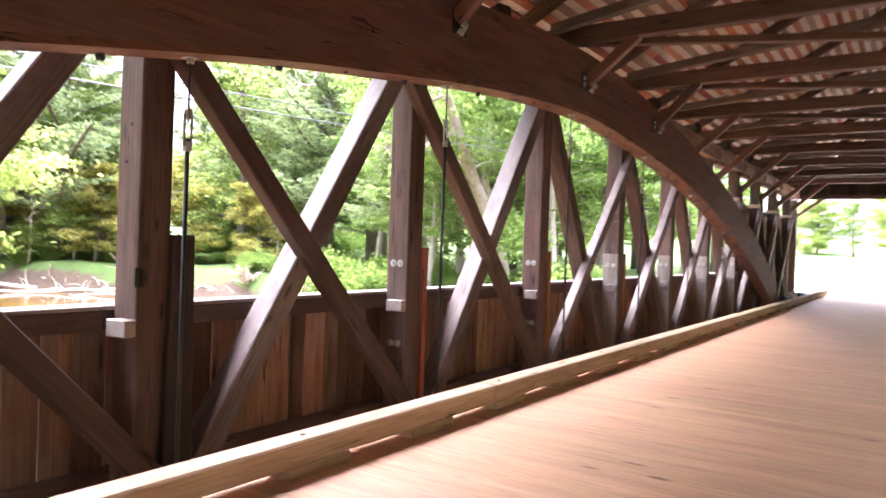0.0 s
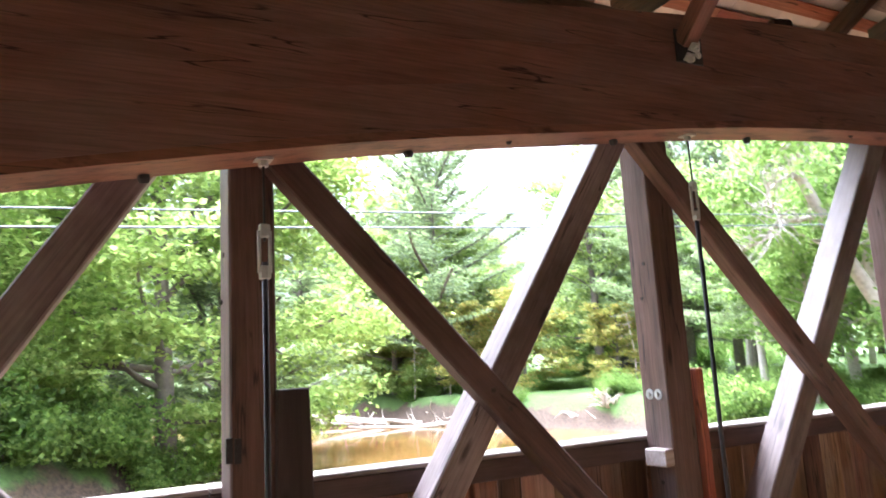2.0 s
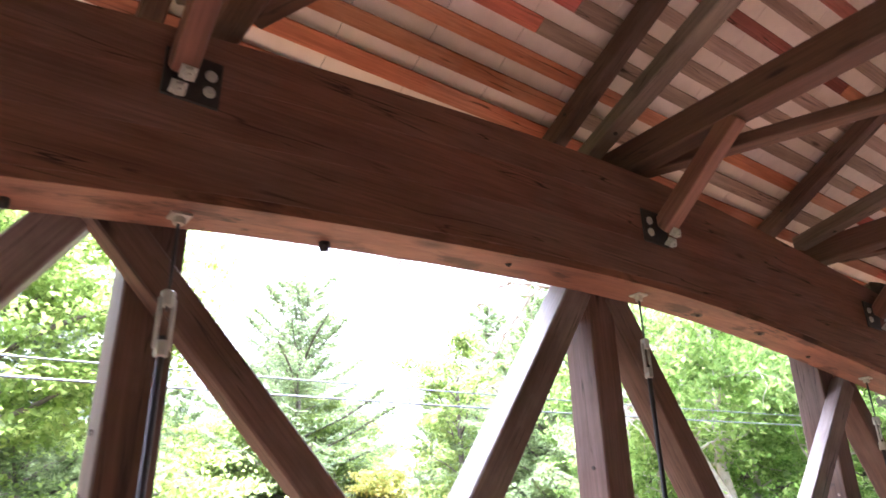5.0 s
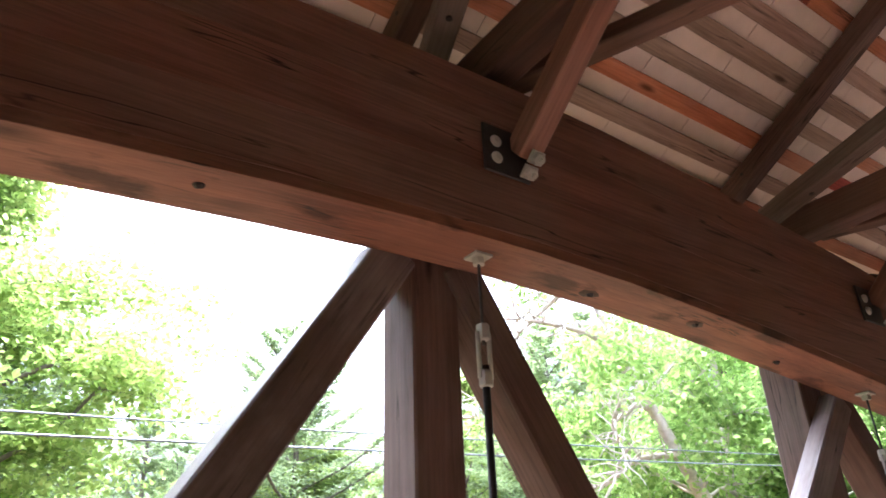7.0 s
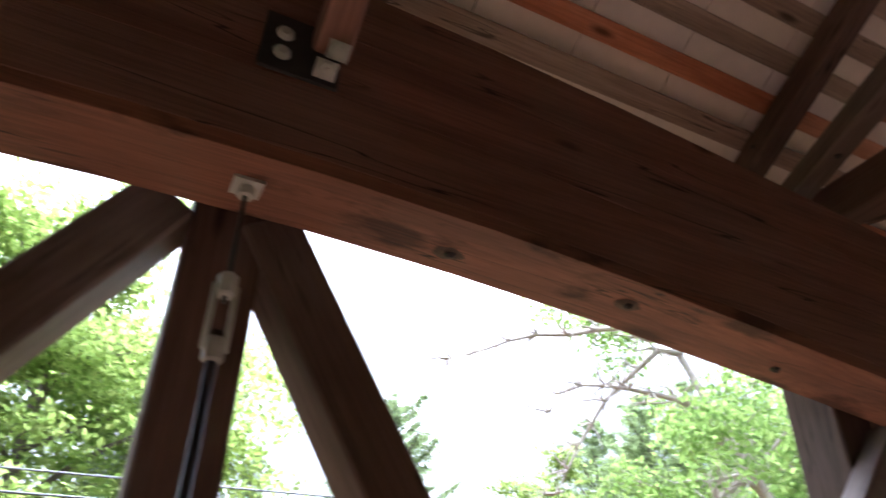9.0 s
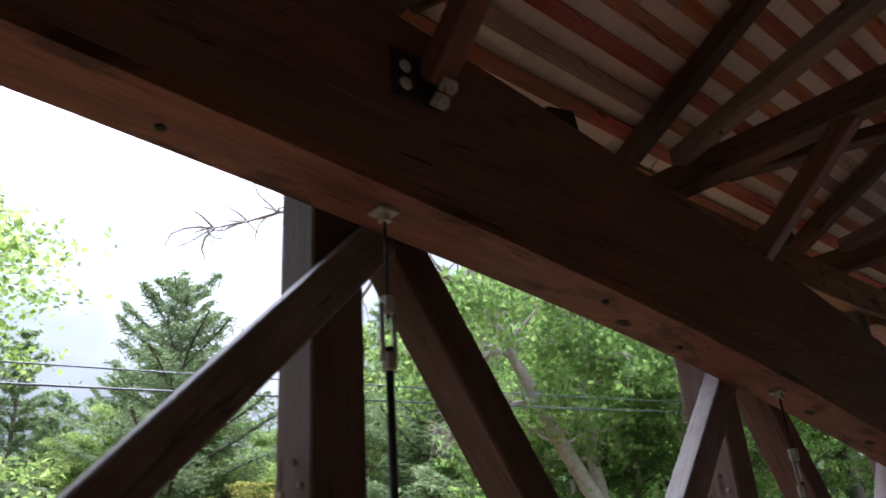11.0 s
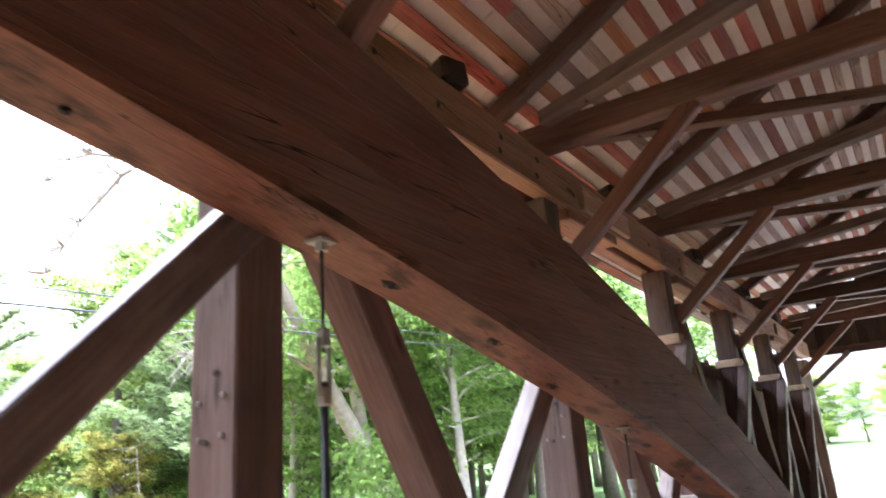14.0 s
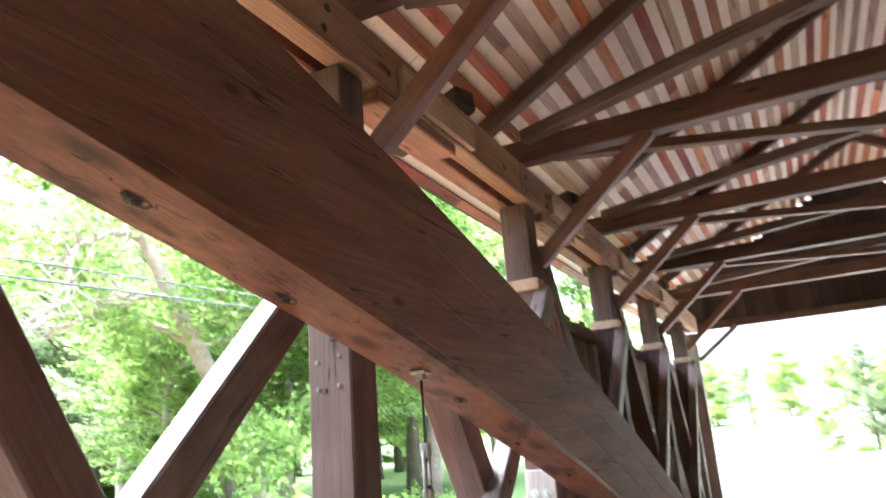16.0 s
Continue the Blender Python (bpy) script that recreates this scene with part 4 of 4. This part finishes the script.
sapling = put(broadleaf("young_tree", "slender young tree with thin pale trunk and sparse leaves", "young bank trees", 22, 13, 2.8, 8000, 0.16, LEAF2, bark=PALEBARK, low=0.28, gaps=0.7), 33.5, 13.5, 0)
woodland = put(broadleaf("woodland_tree", "tall woodland tree with light airy green crown", "woodland trees", 27, 18, 4.6, 20000, 0.19, LEAF2, low=0.25, gaps=0.6), 38, 20, 0)
spruce_wide = put(conifer("pine_tree", "broad soft green pine among the bank trees", "broad pines", 15, 22, 8.6, 640, size=0.12), 53, 58, 0, 1.3)
oak_base = tree_base("oak_tree", "old leaning oak with a pale trunk and dead twigs", "oaks")


def oak(base):
    rng = np.random.default_rng(77)
    bm = bmesh.new()
    trunk = [(0.7, 0, -0.4), (0.3, 0, 1.5), (-0.6, 0.1, 3.4), (-2.4, 0.3, 5.9), (-4.6, 0.2, 8.9), (-6.8, 0.5, 13.2)]
    tube(bm, trunk, [0.42, 0.36, 0.3, 0.25, 0.18, 0.1], 10)
    limb_part(bm, PALEBARK, base, "trunk")
    bm = bmesh.new()
    second = [(-0.5, 0.1, 3.2), (-0.6, 0.5, 5.5), (0.2, 0.8, 8.0), (0.4, 0.7, 11.0), (-0.4, 0.5, 13.5)]
    tube(bm, second, [0.24, 0.2, 0.16, 0.11, 0.05], 8)
    ends, dead = [], []
    spots = [(trunk, 2), (trunk, 3), (trunk, 3), (trunk, 4), (trunk, 4), (trunk, 5), (trunk, 5), (second, 1), (second, 2), (second, 2), (second, 3), (second, 3), (second, 4), (second, 4)]
    for j, (sp, k) in enumerate(spots * 2):
        head = j * 2.1 + rng.uniform(-0.6, 0.6)
        ln = rng.uniform(3.2, 5.6)
        path = branch_path(sp[k], head, rng.uniform(0.0, 0.7), ln, rng, 0.15, 7, 0.26)
        tube(bm, path, [0.075 - 0.009 * i for i in range(8)], 5, cap=False)
        for q in range(2, 8):
            for _ in range(4):
                sub = branch_path(path[q], head + rng.uniform(-1.6, 1.6), rng.uniform(-0.5, 0.8), rng.uniform(0.7, 1.9), rng, 0.2, 4, 0.3)
                tube(bm, sub, [0.022, 0.018, 0.013, 0.01, 0.006], 4, cap=False)
                ends += sub[2:]
    # bare dead boughs reaching out over the water
    for j, (start, head, rise, ln) in enumerate([((-6.6, 0.5, 13.0), 3.14, 0.3, 8.0), ((-6.4, 0.4, 12.6), 3.0, 0.05, 6.5), ((-5.6, 0.4, 10.8), 3.2, 0.2, 6.0), ((-4.4, 0.3, 8.6), 3.2, 0.1, 4.6), ((-3.4, 0.2, 7.2), 3.0, -0.1, 3.6)]):
        path = branch_path(start, head, rise, ln, rng, 0.1, 8, 0.22)
        tube(bm, path, [0.12 - 0.012 * i for i in range(9)], 5, cap=False)
        for q in range(1, 9):
            for _ in range(6):
                sub = branch_path(path[q], head + rng.uniform(-1.2, 1.2), rng.uniform(-0.7, 0.8), rng.uniform(0.5, 1.6), rng, 0.1, 4, 0.35)
                tube(bm, sub, [0.038, 0.03, 0.023, 0.016, 0.01], 4, cap=False)
    limb_part(bm, PALEBARK, base, "bough")
    ends = np.array(ends)
    n = 34000
    c = ends[rng.integers(0, len(ends), n)] + rng.normal(size=(n, 3)) * np.array([0.38, 0.38, 0.25])
    crown_part(c, np.tile([0, 0, 1.0], (n, 1)), 0.16, LEAF2, base, rng, 1.5)


oak(oak_base)
put(oak_base, 31.2, 15.5, 0, 1.13)


# ---- bushes ----
def bush(seed, r, leaves, mat=None):
    rng = np.random.default_rng(seed)
    base = tagged(new("bush"), "low leafy green bush on the river bank", "bush", "bank bushes")
    bm = bmesh.new()
    ends = []
    for j in range(14):
        path = branch_path((0, 0, -0.1), j * 2.4, rng.uniform(0.5, 1.3), r * rng.uniform(0.7, 1.2), rng, 0.3, 5, 0.2)
        tube(bm, path, [0.03, 0.025, 0.02, 0.015, 0.01, 0.006], 4, cap=False)
        ends += path[2:]
    limb_part(bm, BARK, base, "stem")
    ends = np.array(ends)
    c = ends[rng.integers(0, len(ends), leaves)] + rng.normal(size=(leaves, 3)) * r * 0.14
    c[:, 2] = np.abs(c[:, 2])
    crown_part(c, np.tile([0, 0, 1.0], (leaves, 1)), 0.15, mat or BUSH, base, rng, 1.3, name="foliage")
    return base


b1 = put(bush(41, 2.2, 5200), 24.5, 8)
b2 = put(bush(42, 2.8, 6500), 27.5, 22)
rng = np.random.default_rng(100)


def scatter(sources, spots):
    for x, y, s in spots:
        src = sources[int(rng.integers(0, len(sources)))]
        again(src, x, y, float(rng.uniform(0, 360)), s * float(rng.uniform(0.85, 1.15)))


# bank woods: along the far bank, up the valley and on both sides
spots = []
for k in range(46):
    a = rng.uniform(20, 102)
    r = rng.uniform(76, 115)
    spots.append((6 + r * math.cos(math.radians(a)), r * math.sin(math.radians(a)), rng.uniform(0.75, 1.05)))
scatter([maple, small_maple, pine, spruce, spruce_wide, small_maple, maple], spots)
spots = []
for k in range(30):
    y = rng.uniform(14, 66)
    spots.append((36 + (y - 10) * 0.3 + rng.uniform(0, 34), y, rng.uniform(0.75, 1.05)))
scatter([woodland, sapling, sapling, woodland, small_maple, spruce], spots)
for x, y, s in ((44, 40, 1.0), (47, 46, 0.9), (7.5, 43, 0.95)):
    again(spruce_wide, x, y, float(rng.uniform(0, 360)), s * 1.08)
for x, y, s in ((-9, 30, 0.9), (-14, 40, 0.95), (-4, 45, 0.85), (-20, 30, 0.9), (-14, 20, 0.75)):
    again(maple, x, y, float(rng.uniform(0, 360)), s)
for x, y, s in ((29, 66, 0.9), (34, 62, 0.9), (33, 56, 0.8), (26, 78, 0.95), (14, 88, 1.0)):
    again((small_maple, spruce_wide, maple)[int(rng.integers(0, 3))], x, y, float(rng.uniform(0, 360)), s)
for x, y, s in ((34, 50, 1.1), (30, 64, 0.9), (38, 42, 0.8), (28, 70, 0.9)):
    again(yellow, x, y, float(rng.uniform(0, 360)), s)
# near bank trees beside the far half of the bridge
for x, y, s, src in ((37, 12, 0.9, woodland), (35, 17, 1.0, sapling), (41, 15, 0.95, woodland), (38, 26, 0.8, spruce_wide), (45, 12, 1.0, woodland), (33, 24, 0.9, sapling), (30.5, 19.5, 0.75, sapling),
                     (48, 22, 1.0, woodland), (52, 15, 0.9, spruce), (40, 31, 0.9, sapling), (43, 33, 0.9, woodland), (34.5, 20, 1.1, sapling), (43, 9, 0.8, sapling), (55, 10, 1.0, woodland)):
    again(src, x, y, float(rng.uniform(0, 360)), s)
# undergrowth round the foot of the leaning maple
for x, y, s in ((0, 30.5, 1.1), (-3, 29, 1.2), (2.2, 32, 0.9), (-6, 28, 1.2), (-1.5, 33, 1.3), (-9, 27, 1.1), (3, 35.5, 0.9)):
    again(b2, x, y, float(rng.uniform(0, 360)), s)
# unseen woods added on the other side, to block low skylight from the interior
for k in range(34):
    x = -34 + 2.9 * k + rng.uniform(-1.5, 1.5)
    again((maple, small_maple, spruce_wide, maple)[k % 4], x, rng.uniform(-30, -25) if x < 20 else rng.uniform(-26, -15), float(rng.uniform(0, 360)), float(rng.uniform(0.85, 1.1)))
for k in range(16):
    again((maple, spruce_wide, pine)[k % 3], -28 + 5.2 * k + rng.uniform(-2, 2), rng.uniform(-60, -40), float(rng.uniform(0, 360)), float(rng.uniform(0.9, 1.2)))
# beyond the bridge's mouth
for x, y, s, src in ((53, -4.2, 0.24, spruce_wide), (54.5, -6.0, 0.24, maple), (52.5, -8.6, 0.27, maple), (56, -7.4, 0.34, spruce_wide), (58, -10.0, 0.3, maple), (55, -2.2, 0.12, maple), (52, -5.0, 0.3, b2), (51.5, -7.0, 0.3, b1), (51.5, -3.6, 0.25, b1)):
    again(src, x, y, float(rng.uniform(0, 360)), s)
for k in range(22):
    again((maple, woodland, maple)[k % 3], rng.uniform(175, 240), -70 + 8 * k + rng.uniform(-3, 3), float(rng.uniform(0, 360)), float(rng.uniform(0.62, 0.85)))
for k in range(64):
    y = rng.uniform(5, 64)
    edge = float(np.interp(y, (0, 18, 38, 60), (22.5, 26.5, 32.0, 27.5)))
    again(b1 if k % 2 else b2, edge + rng.uniform(0.4, 11), y, float(rng.uniform(0, 360)), float(rng.uniform(0.3, 0.65)))
for k in range(26):
    a = rng.uniform(40, 95)
    r = rng.uniform(72, 80)
    again(b2 if k % 2 else b1, 6 + r * math.cos(math.radians(a)), r * math.sin(math.radians(a)), float(rng.uniform(0, 360)), float(rng.uniform(0.6, 1.2)))


# ---- driftwood along the far bank ----
def drift_log(x, y, turn, ln, r, seed):
    g = np.random.default_rng(seed)
    ob = new("driftwood_log")
    tagged(ob, "bleached driftwood log stranded at the water's edge", "log", "driftwood")
    bm = bmesh.new()
    path = branch_path((0, 0, r * 0.6), 0, 0.02, ln, g, 0.05, 7, 0.06)
    tube(bm, path, [r * (1 - 0.08 * i) for i in range(8)], 8)
    limb_part(bm, DEADWOOD, ob, "stem")
    for q in (2, 4, 5, 6):
        bm = bmesh.new()
        tube(bm, branch_path(path[q], g.uniform(-2, 2), g.uniform(0.1, 1.0), ln * 0.25, g, 0.1, 4, 0.25), [r * 0.35, r * 0.28, r * 0.2, r * 0.12, r * 0.06], 5)
        limb_part(bm, DEADWOOD, ob, "branch_stub")
    ob.matrix_basis = pose(x, y, WATER + 0.05, 0, 0, turn)


for k, (x, y, t, ln, r) in enumerate(((24, 56.5, 150, 7, 0.22), (26.0, 54, 140, 9, 0.2), (28.5, 51, 130, 7, 0.26), (27, 52.4, 165, 8, 0.17), (30.0, 48.5, 120, 6, 0.2), (22.5, 59, 150, 6, 0.2), (29.3, 50, 60, 4, 0.18), (31.5, 40, 80, 4, 0.22), (29, 49.2, 145, 6, 0.16), (32, 36, 100, 5, 0.2), (29.6, 46.6, 104, 9, 0.24), (30.6, 41.5, 96, 8, 0.22), (28.6, 44.5, 118, 6, 0.15))):
    drift_log(x, y, t, ln, r, 60 + k)


def root_plate(x, y, high, seed):
    """The upturned root plate of a fallen tree: a tangle of grey roots."""
    g = np.random.default_rng(seed)
    ob = new("root_plate")
    tagged(ob, "upturned grey tangle of tree roots on the bank", "tree root", "driftwood roots")
    bm = bmesh.new()
    for _ in range(34):
        a = g.uniform(0, 6.28)
        start = (0.35 * math.cos(a), 0.35 * math.sin(a), g.uniform(-0.2, 0.4))
        tube(bm, branch_path(start, a, g.uniform(0.7, 1.5), high * g.uniform(0.6, 1.05), g, 0.5, 6, 0.3), [0.075, 0.065, 0.055, 0.045, 0.035, 0.025, 0.012], 5)
    tagged(limb_part(bm, DEADWOOD, ob, "root_tangle"), kind="stuff")
    put(ob, x, y, 0)


root_plate(30.5, 48.0, 2.4, 91)
root_plate(32.5, 37.0, 1.5, 92)
# bare dead young trees on the far bank
def dead_tree(x, y, high, seed):
    g = np.random.default_rng(seed)
    ob = tree_base("dead_tree", "bare bleached dead young tree on the bank", "dead trees")
    bm = bmesh.new()
    path = branch_path((0, 0, -0.2), 1.0, 1.5, high, g, 0, 8, 0.04)
    tube(bm, path, [0.09 - 0.009 * i for i in range(9)], 6)
    limb_part(bm, DEADWOOD, ob, "trunk")
    bm = bmesh.new()
    for q in range(2, 9):
        for _ in range(3):
            tube(bm, branch_path(path[q], g.uniform(0, 6.28), g.uniform(-0.4, 0.5), g.uniform(0.6, 1.7), g, 0.4, 4, 0.2), [0.03, 0.024, 0.018, 0.012, 0.006], 4)
    tagged(limb_part(bm, DEADWOOD, ob, "bough"), kind="stuff")
    put(ob, x, y)


dead_tree(28.2, 60, 6.5, 93)
dead_tree(30.5, 57, 4.5, 94)
dead_tree(38, 40, 6.0, 95)
dead_tree(41, 27, 7.0, 96)


# ---- overhead cables ----
def cable(y, z0, z1, r):
    ob = new("power_cable", None)
    WORLD[ob] = Matrix.Identity(4)
    tagged(ob, "thin black overhead cable slung beside the bridge", "cable", "overhead cables")
    bm = bmesh.new()
    pts = []
    for k in range(41):
        t = k / 40
        pts.append((-60 + 150 * t, y + 4 * t, z0 + (z1 - z0) * t - 2.2 * 4 * t * (1 - t)))
    tube(bm, pts, r, 6)
    part("wire", bm, CABLE, ob)


cable(9.0, 3.55, 11.5, 0.016)
cable(9.0, 3.22, 11.15, 0.02)

# ---- deck planks, laid across the roadway ----
random.seed(71)
x = -12.0
while x < END + 0.2:
    w = random.choice((0.19, 0.2, 0.21))
    timber("deck_plank", (x + w / 2, -0.45, -0.031 + random.uniform(-0.002, 0.002)), (x + w / 2, 2 * MID + 0.45, -0.031), w - 0.0008, 0.06, DECK, floor, c=0.003)
    x += w
for yy in (-0.9, -2.4, -3.9, -5.4):
    timber("deck_stringer", (-12, yy, -0.2), (END, yy, -0.2), 0.2, 0.27, OLD, floor, c=0.01)


# ---- a crumpled black tarpaulin and a pale sack by the end of the curb ----
def crumpled(name, label, category, at, size, mat, seed):
    g = np.random.default_rng(seed)
    bm = bmesh.new()
    bmesh.ops.create_icosphere(bm, subdivisions=3, radius=0.5)
    for v in bm.verts:
        k = 1 + 0.22 * math.sin(9 * v.co.x + seed) * math.cos(8 * v.co.y) + float(g.normal()) * 0.05
        v.co = Vector((v.co.x * size[0] * k, v.co.y * size[1] * k, max(0.0, (v.co.z + 0.28)) * size[2] * k))
    for f in bm.faces:
        f.smooth = True
    me = bpy.data.meshes.new(name)
    bm.to_mesh(me)
    bm.free()
    me.materials.append(mat)
    ob = new(name, me)
    ob.matrix_basis = Matrix.Translation(at)
    tagged(ob, label, category)


crumpled("tarpaulin", "crumpled black tarpaulin lying between curb and truss", "tarpaulin", (23.6, -0.42, 0.0), (1.7, 0.34, 0.3), IRON, 3)
crumpled("tarpaulin", "small folded black sheet beside the curb", "tarpaulin", (21.6, -0.3, 0.0), (1.3, 0.4, 0.26), IRON, 5)
crumpled("sack", "pale crumpled sack beside the black tarpaulin", "sack", (22.7, -0.3, 0.0), (0.5, 0.26, 0.4), SHEET, 7)

# ---- dark stub ends of the outriggers under the eaves ----
for i in range(FIRST, LAST + 1):
    ob = timber("eave_stub", (i * P - 1.25, 0.32, 4.13), (i * P - 1.0, 1.12, 4.02), 0.22, 0.2, DARKPLANK, None, c=0.03,
                label="dark rounded outrigger stub under the roof boards", category="beam", group="eave stubs", taper=0.25)
